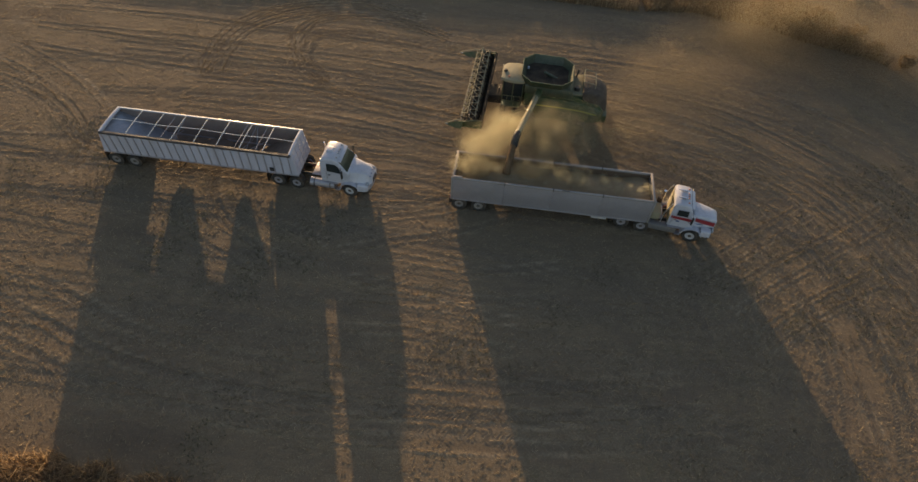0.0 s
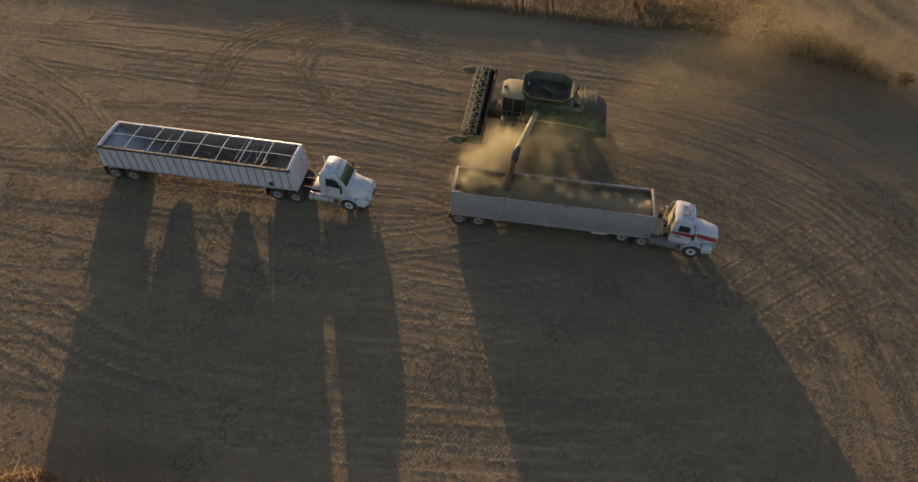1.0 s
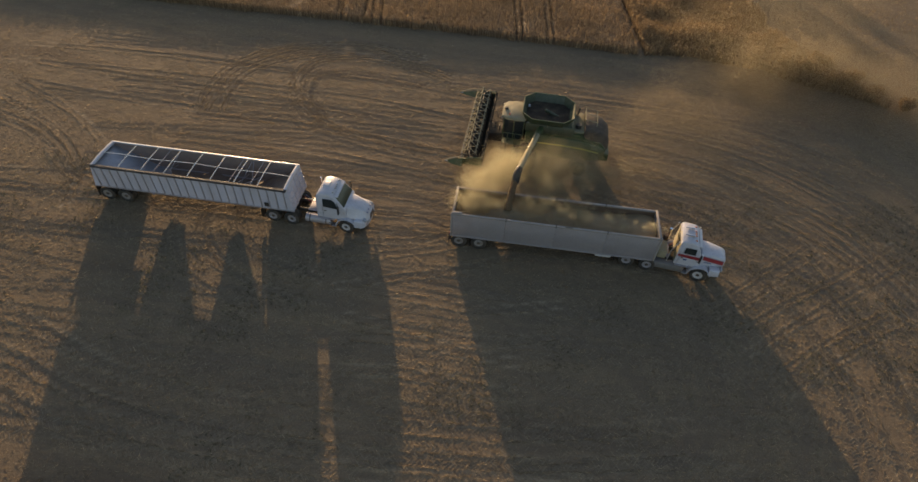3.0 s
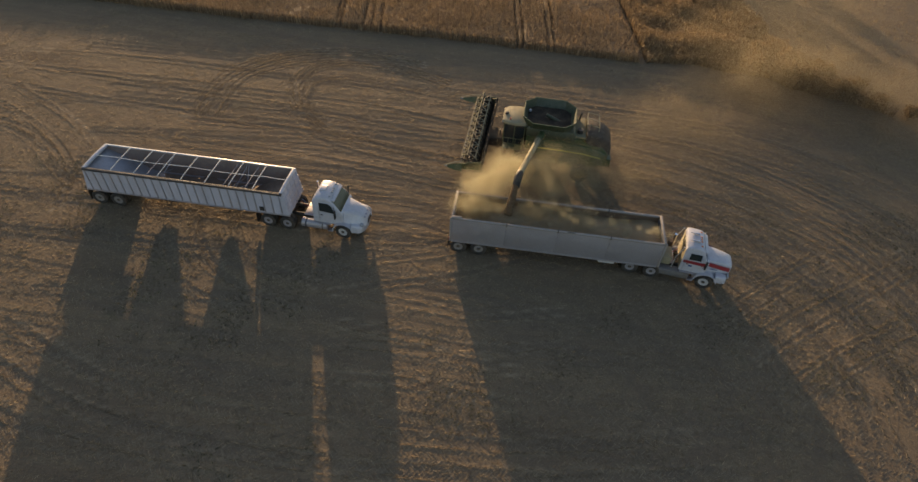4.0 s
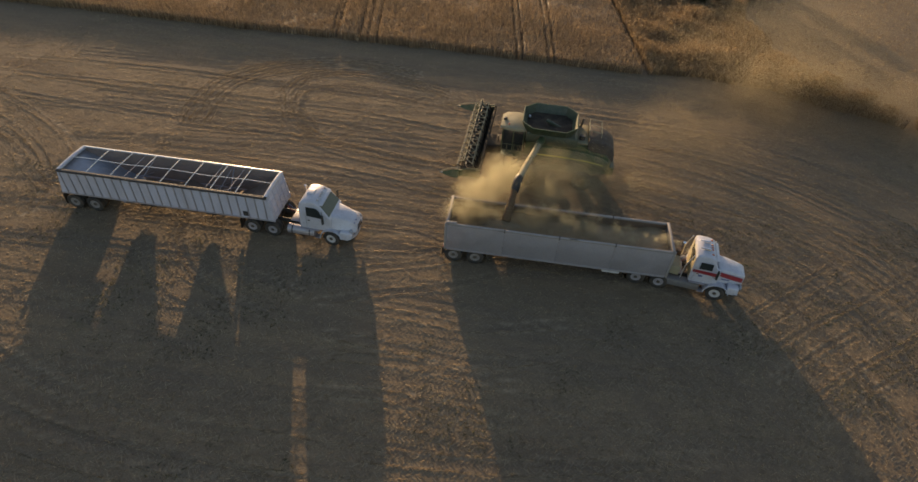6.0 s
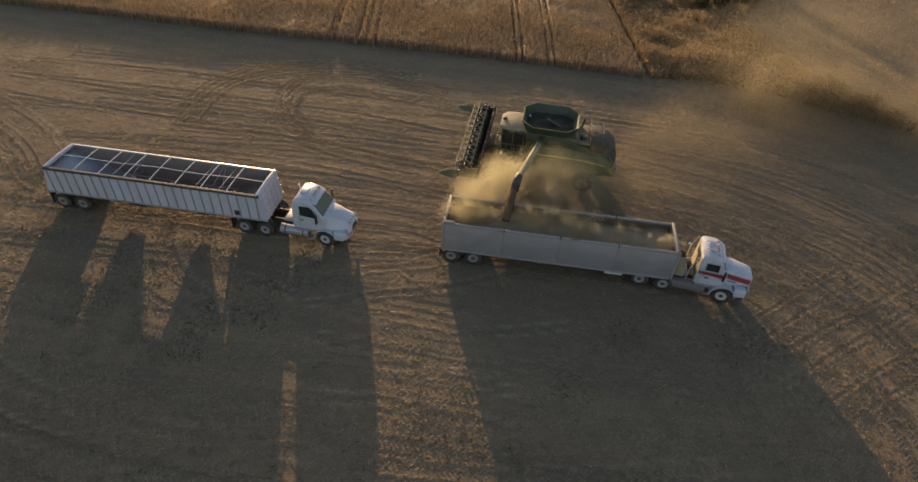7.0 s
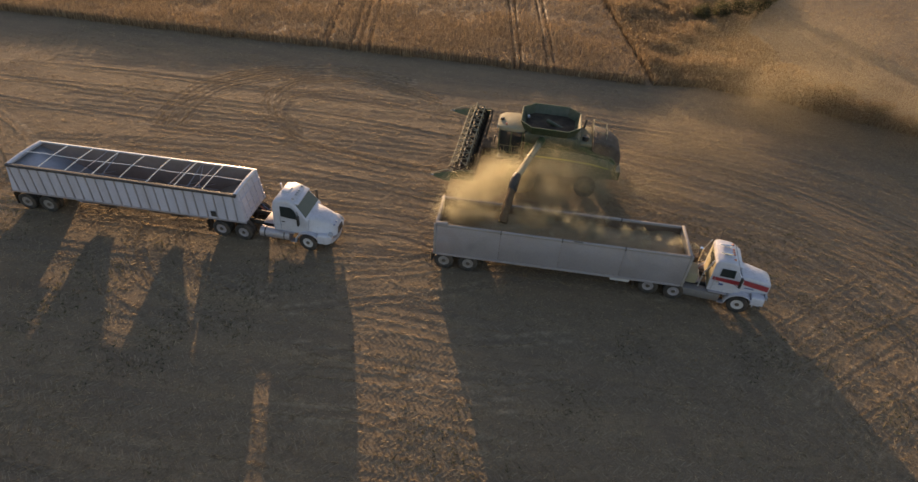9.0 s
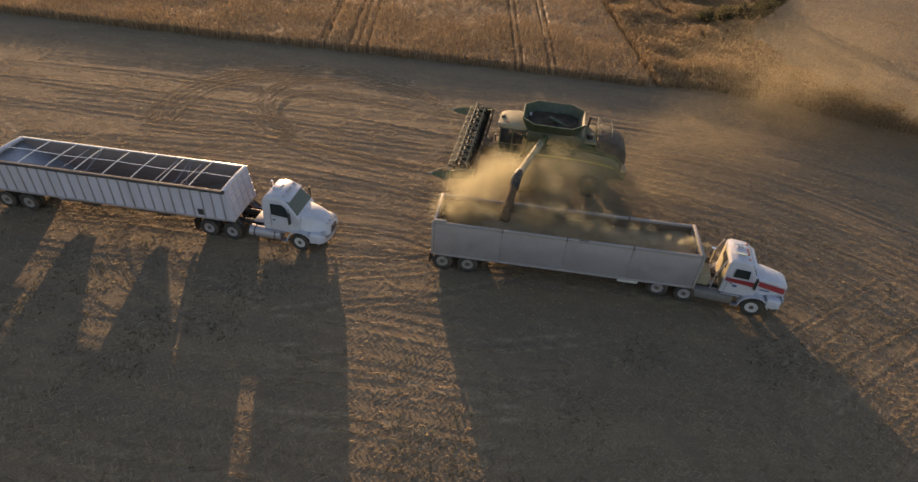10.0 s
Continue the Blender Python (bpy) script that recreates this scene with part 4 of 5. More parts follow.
    # hood
    if new_shape:
        rings = [ring_x(-0.06, 0.98, 1.02, 1.93, 0.22, 0.80), ring_x(0.35, 0.93, 1.0, 1.88, 0.26, 0.70), ring_x(0.80, 0.90, 0.92, 1.76, 0.3, 0.62), ring_x(1.12, 0.86, 0.85, 1.60, 0.3, 0.56), ring_x(1.32, 0.74, 0.82, 1.42, 0.26, 0.48), ring_x(1.42, 0.56, 0.84, 1.24, 0.16, 0.40)]
    else:
        rings = [ring_x(-0.16, 0.84, 1.0, 1.95, 0.16, 0.72), ring_x(0.3, 0.78, 1.0, 1.92, 0.17, 0.66), ring_x(0.85, 0.68, 0.95, 1.83, 0.17, 0.58), ring_x(1.22, 0.60, 0.80, 1.74, 0.15, 0.52), ring_x(1.34, 0.55, 0.78, 1.64, 0.12, 0.48)]
    hood = part("hood", loft(bmesh.new(), rings), WHITE, tk, "white sloping hood")
    grille = bmesh.new()
    if new_shape:
        loft(grille, [ring_x(1.30, 0.40, 0.86, 1.40, 0.06, 0.36, lean=-0.02), ring_x(1.455, 0.36, 0.88, 1.24, 0.06, 0.32, lean=-0.1)])
    else:
        box(grille, 1.33, 1.37, -0.46, 0.46, 0.84, 1.55, 0.012)
    gr = part("grille", grille, STEEL_DARK if new_shape else CHROME, hood, "grille")
    for k in range(7):
        z = 0.93 + k * (0.05 if new_shape else 0.088)
        part("grille_bar", box(bmesh.new(), 1.36 if new_shape else 1.372, 1.475 - k * 0.008 if new_shape else 1.385, -0.34 if new_shape else -0.43, 0.34 if new_shape else 0.43, z, z + 0.018), CHROME, gr)
    for s in (-1, 1):
        # wheel arch fenders
        arc = []
        for k in range(11):
            a = radians(8 + 172 * k / 10)
            arc.append((0.66 * math.cos(a), 0.52 + 0.62 * math.sin(a)))
        outer = [(x * 1.07, 0.52 + (z - 0.52) * 1.07) for x, z in arc]
        bm = prism(bmesh.new(), arc + outer[::-1], min(s * 0.7, s * 1.22), max(s * 0.7, s * 1.22))
        part("fender", bm, WHITE, hood, "white front fender")
        lamp = bmesh.new()
        if new_shape:
            loft(lamp, [ring_x(1.08, 0.14, 0.92, 1.16, 0.06), ring_x(1.22, 0.12, 0.94, 1.13, 0.05), ring_x(1.27, 0.07, 0.98, 1.08, 0.03)])
            lamp.transform(Matrix.Translation((0, s * 0.80, 0)))
        else:
            box(lamp, 1.18, 1.30, s * 0.78 - 0.16, s * 0.78 + 0.16, 0.98, 1.16, 0.02)
        part("headlamp", lamp, LENS, hood, "headlamp")
        if new_shape:
            bm = loft(bmesh.new(), [ring_x(0.56, 0.36, 0.62, 1.14, 0.10, 0.30), ring_x(0.9, 0.35, 0.60, 1.12, 0.12, 0.27), ring_x(1.14, 0.30, 0.62, 1.05, 0.12, 0.22), ring_x(1.27, 0.20, 0.68, 0.92, 0.08, 0.14)])
            bm.transform(Matrix.Translation((0, s * 0.86, 0)))
            part("fender_nose", bm, WHITE, hood)
        else:
            bm = loft(bmesh.new(), [ring_x(0.52, 0.30, 0.70, 1.16, 0.08, 0.26), ring_x(0.9, 0.31, 0.68, 1.16, 0.10, 0.26), ring_x(1.14, 0.28, 0.70, 1.12, 0.10, 0.22)])
            bm.transform(Matrix.Translation((0, s * 0.90, 0)))
            part("fender_nose", bm, WHITE, hood)
    z0, z1 = (0.42, 0.68) if new_shape else (0.42, 0.76)
    bm = bmesh.new()
    loft(bm, [[(x + (0.36 if new_shape else 0.12) * (1 - (abs(k) / 6) ** 2.4), (1.12 if new_shape else 1.2) * k / 6, z + (0.12 * (abs(k) / 6) ** 3 if z == z0 else 0)) for x, z in ((0.88, z0), (1.0 if new_shape else 1.06, z0), (1.03 if new_shape else 1.10, z1), (0.92, z1))] for k in range(-6, 7)])
    part("bumper", bm, WHITE if new_shape else CHROME, tk, "front bumper")
    if new_shape:
        bm = bmesh.new()
        loft(bm, [[(x + 0.33 * (1 - (abs(k) / 6) ** 2.4), 1.08 * k / 6, z) for x, z in ((0.86, 0.30), (0.98, 0.30), (0.99, 0.425), (0.88, 0.425))] for k in range(-6, 7)])
        part("valance", bm, BLACK, tk, "black lower valance")
        for y in (-0.5, -0.18, 0.2):
            part("hood_latch", box(bmesh.new(), 1.26, 1.35, y - 0.04, y + 0.04, 1.50, 1.515), BLUE, hood)
    else:
        for s in (-1, 1):
            bm = bmesh.new()
            pts = [(-1.6, 1.69, 1.88), (-0.15, 1.62, 1.86), (0.3, 1.50, 1.76), (1.25, 1.28, 1.55)]
            for (xa, l0, h0), (xb, l1, h1) in zip(pts, pts[1:]):
                za = lambda x, z: 1.028 - (z - 0.96) * 0.075 if x < -0.2 else 0.868 - (x + 0.16) * 0.165 - (z - 1.0) * 0.115
                if xa < -1:
                    ya = [1.034 - (l0 - 0.96) * 0.040, 1.034 - (h0 - 0.96) * 0.040, 1.034 - (h1 - 0.96) * 0.040, 1.034 - (l1 - 0.96) * 0.040]
                    xb = -0.3
                else:
                    ya = [za(xa, l0) + 0.04, za(xa, h0) + 0.02, za(xb, h1) + 0.02, za(xb, l1) + 0.04]
                    xa = max(xa, -0.1)
                q = [(xa, s * ya[0], l0), (xa, s * ya[1], h0), (xb, s * ya[2], h1), (xb, s * ya[3], l1)]
                plate(bm, q if s > 0 else q[::-1], 0.012)
            part("red_stripe", bm, RED, tk, "red stripe along cab and hood")
    # back of the cab: stack, air lines, headache frame
    for s in (1,):
        st = part("exhaust_stack", rod(bmesh.new(), (-2.12, s * 0.78, 1.0), (-2.12, s * 0.78, 2.1 if not new_shape else 2.75), 0.06, 12), CHROME, tk, "chrome exhaust stack")
        part("heat_shield", rod(bmesh.new(), (-2.12, s * 0.78, 1.3), (-2.12, s * 0.78, 2.2), 0.1, 12), CHROME if not new_shape else STEEL_DARK, st)
    for y, c in ((-0.2, RED), (0.0, BLUE), (0.2, BLACK)):
        bm = tube(bmesh.new(), [(-1.95, y, 1.9), (-2.3, y * 1.4, 1.5), (-2.7, y * 1.2, 1.45), (-3.0, y, 1.75)], 0.018, 6)
        part("air_line", bm, c, tk)
    part("air_cleaner", rod(bmesh.new(), (-2.3, 0.6, 1.0), (-2.3, 0.6, 1.75), 0.16, 14), RUST if not new_shape else STEEL_DARK, tk)
    if not new_shape:
        # tan sheet on the white cab back: low sunlight put into its colour
        part("rear_panel", box(bmesh.new(), xr - 0.008, xr + 0.02, -0.9, 0.9, 1.04, 2.56, 0.004), CREAM, cab, "rear wall of the cab, coloured tan for sunlight")
        for s in (-1, 1):
            part("door_mark", box(bmesh.new(), -1.28, -0.98, min(s * 1.003, s * 1.012), max(s * 1.003, s * 1.012), 1.765, 1.80), WHITE, cab, "white bar across the stripe")
            part("door_badge", box(bmesh.new(), -1.22, -1.0, min(s * 1.012, s * 1.022), max(s * 1.012, s * 1.022), 1.42, 1.54, 0.002), BLUE, cab, "small blue badge on the door")
            part("hood_mark", box(bmesh.new(), 0.1, 0.55, min(s * 0.79, s * 0.802), max(s * 0.79, s * 0.802), 1.35, 1.40), BLUE, hood, "small blue bar on the hood side")
        part("rear_window", box(bmesh.new(), xr - 0.02, xr + 0.005, -0.55, 0.55, 2.05, 2.5, 0.004), GLASS, cab, "dark rear window")
        for y in (-0.9, 0.9):
            part("cab_mast", tube(bmesh.new(), [(xr - 0.42, y, 0.98), (xr - 0.40, y, 1.9), (xr - 0.12, y * 0.98, 2.75)], 0.035, 8), ALU_BRIGHT, tk, "bright slanting brace behind the cab")
        part("tool_chest", box(bmesh.new(), -2.72, -2.2, -0.8, 0.2, 0.99, 1.62, 0.04), CREAM, tk, "tan box behind the cab")
    for s in (-1, 1):
        part("mud_flap", box(bmesh.new(), rear - 0.02, rear, s * 0.92 - 0.3, s * 0.92 + 0.3, 0.2, 0.9), BLACK, tk)
    return tk


def on_ground(x, y, heading, off):
    """Pose of a vehicle whose near side passes (x, y); off: metres from there to its middle line."""
    a = radians(heading)
    return pose(x - math.sin(a) * off, y + math.cos(a) * off, 0.0, 0, 0, heading)


hopper_trailer(on_ground(-23.84, 28.36, -5.5, 1.27))
tractor(on_ground(-7.39, 26.62, -7.7, 1.2), "white aerodynamic day-cab truck tractor in front of the empty trailer", (-3.72, -5.02), "rounded", -6)
smooth_trailer(on_ground(0.03, 26.08, -4.9, 1.24))
tractor(on_ground(15.18, 24.36, -12.1, 1.2), "white square-nosed day-cab truck tractor with a red stripe", (-3.18, -4.48), "square", -8)


# ---- combine harvester ----
def combine(m):
    cb = thing("combine_harvester", "dusty green combine harvester with raised reel header, unloading its grain", "combine harvester", m)
    # hull
    hull = [(1.45, 1.15), (1.45, 2.9), (0.9, 3.15), (-2.4, 3.15), (-3.0, 2.85), (-4.05, 2.7), (-4.5, 2.2), (-4.45, 1.3), (-3.4, 0.95), (0.6, 0.85)]
    body = part("body", prism(bmesh.new(), hull, -1.42, 1.42), GREEN, cb, "green body")
    for s in (-1, 1):
        y0, y1 = sorted((s * 1.43, s * 1.68))
        sp = part("side_panel", loft(bmesh.new(), [[(x, y, z) for y, z in ((s * 1.43, a), (s * 1.70, a + 0.12), (s * 1.72, b - 0.3), (s * 1.60, b), (s * 1.43, b + 0.02))] for x, a, b in ((0.85, 1.45, 2.75), (0.4, 1.2, 2.85), (-1.2, 1.15, 2.85), (-2.8, 1.2, 2.75), (-3.9, 1.3, 2.55), (-4.3, 1.5, 2.3))]), GREEN, body, "rounded green side shield")
        bm = loft(bmesh.new(), [[(x, s * (1.722 + d), z + dz) for d, dz in ((0, -0.04), (0.016, -0.04), (0.016, 0.04), (0, 0.04))] for x, z in ((0.7, 2.28), (-1.2, 2.30), (-2.8, 2.24), (-4.0, 2.06))])
        part("yellow_stripe", bm, STRIPE, sp, "yellow-green stripe along the shield")
    part("tank_base", loft(bmesh.new(), [ring_x(1.5, 1.42, 3.0, 3.5, 0.1, 1.3), ring_x(1.3, 1.52, 3.0, 3.66, 0.12, 1.42), ring_x(-1.8, 1.52, 3.0, 3.66, 0.12, 1.42), ring_x(-2.0, 1.42, 3.0, 3.5, 0.1, 1.3)]), GREEN_DARK, cb, "dark green tank base")
    # grain tank with flared extension
    def octagon(a, b, c, z):
        return [(a, b - c, z), (a - c, b, z), (-a + c, b, z), (-a, b - c, z), (-a, -b + c, z), (-a + c, -b, z), (a - c, -b, z), (a, -b + c, z)]
    bm = loft(bmesh.new(), [octagon(1.6, 1.5, 0.5, 3.66), octagon(1.88, 1.78, 0.75, 4.22), octagon(1.82, 1.72, 0.73, 4.22), octagon(1.55, 1.45, 0.48, 3.67)], caps=False)
    tank = part("tank_extension", bm, GREEN_DARK, cb, "dark green flared grain tank extension", smooth=False)
    bm = bmesh.new()
    rim_pts = octagon(1.86, 1.76, 0.745, 4.235)
    for a, b in zip(rim_pts, rim_pts[1:] + rim_pts[:1]):
        rod(bm, a, b, 0.03, 6)
    part("tank_rim", bm, GREEN, tank)
    bm = bmesh.new()
    vs = [bm.verts.new((x, y, 3.69 + 0.03 * noise.noise((x * 1.3, y, 2)))) for x, y, z in octagon(1.57, 1.47, 0.48, 3)]
    c = bm.verts.new((0.25, -0.1, 3.72))
    for i in range(8):
        bm.faces.new((vs[i], vs[(i + 1) % 8], c))
    part("tank_grain", bm, HEADER_DARK, tank, "dark floor of the nearly empty tank")
    part("fill_auger", rod(bmesh.new(), (-0.75, 0.1, 3.6), (0.25, 0.0, 3.98), 0.12, 12), GREEN_DARK, tank)
    part("tank_light", box(bmesh.new(), 1.36, 1.52, -0.55, -0.37, 3.78, 3.96, 0.03), LENS, tank)
    # cab
    rings = [ring_x(1.55, 1.0, 1.9, 3.4, 0.1, 0.92), ring_x(1.9, 1.05, 1.75, 3.46, 0.14, 0.98), ring_x(2.8, 1.0, 1.7, 3.46, 0.16, 0.95), ring_x(3.15, 0.85, 1.75, 3.44, 0.2, 0.82)]
    cab = part("cab", loft(bmesh.new(), rings), GLASS, cb, "glazed cab")
    rings = [ring_x(1.5, 0.95, 3.45, 3.58, 0.05), ring_x(1.6, 1.06, 3.44, 3.68, 0.09), ring_x(2.2, 1.14, 3.43, 3.72, 0.11), ring_x(3.0, 1.06, 3.43, 3.68, 0.1), ring_x(3.32, 0.78, 3.45, 3.58, 0.05)]
    roof = part("cab_roof", loft(bmesh.new(), rings), CREAM, cab, "dust-covered pale cab roof")
    part("beacon", rod(bmesh.new(), (2.75, 0.75, 3.66), (2.75, 0.75, 3.82), 0.06, 10), AMBER, roof)
    part("receiver", box(bmesh.new(), 2.95, 3.2, -0.14, 0.14, 3.64, 3.78, 0.04), BLACK, roof)
    for y in (-0.75, -0.4, 0.4, 0.75):
        part("work_lamp", box(bmesh.new(), 3.22, 3.32, y - 0.08, y + 0.08, 3.40, 3.52, 0.02), LENS, roof)
    for x, y in ((3.12, 0.84), (3.12, -0.84), (1.62, 1.0), (1.62, -1.0), (2.35, 1.02)):
        part("cab_pillar", box(bmesh.new(), x - 0.04, x + 0.04, y - 0.035, y + 0.035, 1.75, 3.45, 0.01), GREEN, cab)
    for s in (-1, 1):
        part("cab_mirror", box(bmesh.new(), 3.3, 3.38, s * 1.42 - 0.12, s * 1.42 + 0.12, 2.7, 3.15, 0.03), BLACK, cab)
        part("mirror_arm", rod(bmesh.new(), (3.05, s * 0.85, 3.3), (3.34, s * 1.42, 3.12), 0.018, 6), BLACK, cab)
    # platform, ladder, rails
    part("platform", box(bmesh.new(), 1.5, 3.1, 1.06, 1.75, 1.78, 1.84, 0.01), GREEN, cb)
    bm = bmesh.new()
    for x in (1.7, 2.2, 2.7, 3.05):
        rod(bm, (x, 1.72, 1.84), (x, 1.72, 2.75), 0.02, 6)
    rod(bm, (1.7, 1.72, 2.75), (3.05, 1.72, 2.75), 0.02, 6)
    rod(bm, (1.7, 1.72, 2.3), (3.05, 1.72, 2.3), 0.02, 6)
    part("platform_rail", bm, GREEN, cb)
    bm = bmesh.new()
    for x in (2.75, 3.1):
        rod(bm, (x, 1.75, 1.84), (x, 2.05, 0.5), 0.025, 6)
    for k in range(5):
        z = 0.62 + 0.27 * k
        rod(bm, (2.75, 2.02 - 0.06 * k, z), (3.1, 2.02 - 0.06 * k, z), 0.022, 6)
    part("ladder", bm, STEEL_DARK, cb)
    # engine deck and rotary screen
    part("engine_deck", box(bmesh.new(), -2.75, -1.9, -1.25, 1.25, 3.16, 3.34, 0.05), DECK, cb, "dusty engine deck")
    part("engine_cover", loft(bmesh.new(), [ring_x(-2.78, 1.3, 2.7, 3.5, 0.15, 1.15), ring_x(-3.3, 1.45, 2.5, 3.55, 0.25, 1.25), ring_x(-4.0, 1.45, 2.2, 3.35, 0.35, 1.2), ring_x(-4.5, 1.3, 2.0, 2.95, 0.3, 1.05), ring_x(-4.65, 1.1, 2.1, 2.6, 0.15, 0.95)]), GRATE, cb, "brown dust-caked engine screen")
    bm = bmesh.new()
    for y in (-1.1, -0.3, 0.5):
        rod(bm, (-2.75, y, 3.3), (-2.75, y, 3.95), 0.022, 6)
        rod(bm, (-3.6, y, 3.25), (-3.6, y, 3.8), 0.022, 6)
        rod(bm, (-2.75, y, 3.95), (-3.6, y, 3.8), 0.022, 6)
    for x, z in ((-2.75, 3.95), (-2.75, 3.62), (-3.6, 3.8)):
        rod(bm, (x, -1.1, z), (x, 0.5, z), 0.022, 6)
    part("deck_rail", bm, CREAM, cb, "pale hand rail on the engine deck")
    part("exhaust_pipe", rod(bmesh.new(), (-2.2, -0.9, 3.3), (-2.3, -0.95, 3.95), 0.07, 10), STEEL_DARK, cb)
    part("air_intake", rod(bmesh.new(), (-2.3, 0.75, 3.33), (-2.3, 0.75, 3.62), 0.2, 14), BLACK, cb)
    part("straw_chopper", box(bmesh.new(), -4.9, -4.1, -0.95, 0.95, 0.85, 1.5, 0.06), GREEN, cb)
    # wheels
    for s in (-1, 1):
        wheel(cb, 1.35, s * 1.60, 0.95, 0.62, YELLOW, s, lugs=26)
        wheel(cb, 1.35, s * 2.42, 0.95, 0.62, YELLOW, s, lugs=26)
        wheel(cb, -2.75, s * 1.85, 0.68, 0.5, YELLOW, s, lugs=20)
    part("front_axle", rod(bmesh.new(), (1.35, -2.3, 0.95), (1.35, 2.3, 0.95), 0.17, 12), GREEN, cb)
    part("rear_axle", rod(bmesh.new(), (-2.75, -1.8, 0.68), (-2.75, 1.8, 0.68), 0.12, 12), GREEN, cb)
    # unloading auger
    a0, a1 = Vector((0.35, 1.15, 3.25)), Vector((1.50, 7.30, 4.02))
    d = a1 - a0
    part("auger_elbow", tube(bmesh.new(), [(0.1, 1.0, 2.2), (0.12, 1.25, 3.0), a0 + d * 0.04, a0 + d * 0.2], 0.25, 14), GREEN, cb)
    tubep = part("auger_tube", rod(bmesh.new(), a0 + d * 0.18, a1, 0.2, 18), CREAM, cb, "pale unloading auger tube swung out over the trailer")
    for u in (0.2, 0.55, 0.985):
        part("auger_collar", rod(bmesh.new(), a0 + d * u, a0 + d * (u + 0.012), 0.23, 18), GREEN, tubep)
    part("auger_brace", rod(bmesh.new(), a0 + d * 0.2 + Vector((0, 0, 0.24)), a0 + d * 0.75 + Vector((0, 0, 0.215)), 0.025, 6), GREEN, tubep)
    part("spout_boot", tube(bmesh.new(), [a1 - d * 0.015, a1 + Vector((0.06, 0.35, -0.02)), a1 + Vector((0.1, 0.62, -0.22)), a1 + Vector((0.12, 0.74, -0.5))], [0.24, 0.26, 0.26, 0.24], 14), BLACK, tubep, "black rubber spout")
    # feeder house and header
    part("feeder_house", loft(bmesh.new(), [ring_x(1.3, 0.72, 1.25, 2.1, 0.06), ring_x(2.6, 0.72, 1.2, 1.95, 0.06), ring_x(4.2, 0.75, 1.2, 1.85, 0.06)]), HEADER_DARK, cb)
    HY, HW, UP = -0.45, 4.45, 1.15
    y0, y1 = HY - HW, HY + HW
    back = part("header_back", prism(bmesh.new(), [(4.15, UP + 0.15), (4.28, UP + 0.12), (4.34, UP + 0.62), (4.2, UP + 0.66)], y0, y1), HEADER_DARK, cb, "dark header frame")
    part("header_beam", rod(bmesh.new(), (4.2, y0, UP + 0.62), (4.2, y1, UP + 0.62), 0.09, 10), HEADER_DARK, back)
    part("header_floor", prism(bmesh.new(), [(4.28, UP + 0.12), (4.55, UP + 0.02), (5.75, UP + 0.05), (5.78, UP + 0.08), (4.55, UP + 0.06)], y0, y1), HEADER_DARK, back)
    drum = part("header_auger", rod(bmesh.new(), (4.85, y0 + 0.06, UP + 0.42), (4.85, y1 - 0.06, UP + 0.42), 0.30, 18), HEADER_DARK, cb, "dark cross auger")
    bm = bmesh.new()
    for s, (ya, yb) in ((1, (y0 + 0.08, HY - 0.7)), (-1, (y1 - 0.08, HY + 0.7))):
        prev = None
        for k in range(110):
            u = k / 109
            a = u * 2 * math.pi * 6.5 * s
            y = ya + (yb - ya) * u
            ring = [bm.verts.new((4.85 + r * math.cos(a), y, UP + 0.42 + r * math.sin(a))) for r in (0.29, 0.42)]
            if prev:
                bm.faces.new((prev[0], prev[1], ring[1], ring[0]))
            prev = ring
    part("auger_flight", bm, HEADER_DARK, drum)
    # reel: six bats on spiders, with tines
    rx, rz, rr = 5.2, UP + 0.6, 0.6
    reel = part("reel_tube", rod(bmesh.new(), (rx, y0 + 0.12, rz), (rx, y1 - 0.12, rz), 0.085, 12), BLACK, cb, "reel")
    bat = mesh_of("reel_bat", rod(bmesh.new(), (0, y0 + 0.15, 0), (0, y1 - 0.15, 0), 0.034, 8), CREAM)
    bm = bmesh.new()
    for k in range(34):
        y = y0 + 0.25 + k * (y1 - y0 - 0.5) / 33
        rod(bm, (0, y, 0), (0.05, y, -0.27), 0.011, 4)
    tines = mesh_of("tine_row", bm, STEEL_DARK)
    for k in range(6):
        a = radians(60 * k + 18)
        b = piece("reel_bat", bat, reel, pose(rx + rr * math.cos(a), 0, rz + rr * math.sin(a)))
        piece("tine_row", tines, b)
    for k in range(6):
        a, b = radians(60 * k + 18), radians(60 * k + 78)
        bm = bmesh.new()
        steps = 22
        for j in range(steps):
            ya, yb = (y0 + 0.2 + (y1 - y0 - 0.4) * q / steps for q in (j, j + 1))
            ca0, cb0 = (a, b) if j % 2 else (b, a)
            rod(bm, (rx + rr * math.cos(ca0), ya, rz + rr * math.sin(ca0)), (rx + rr * math.cos(cb0), yb, rz + rr * math.sin(cb0)), 0.028, 5)
        part("reel_lattice", bm, CREAM, reel)
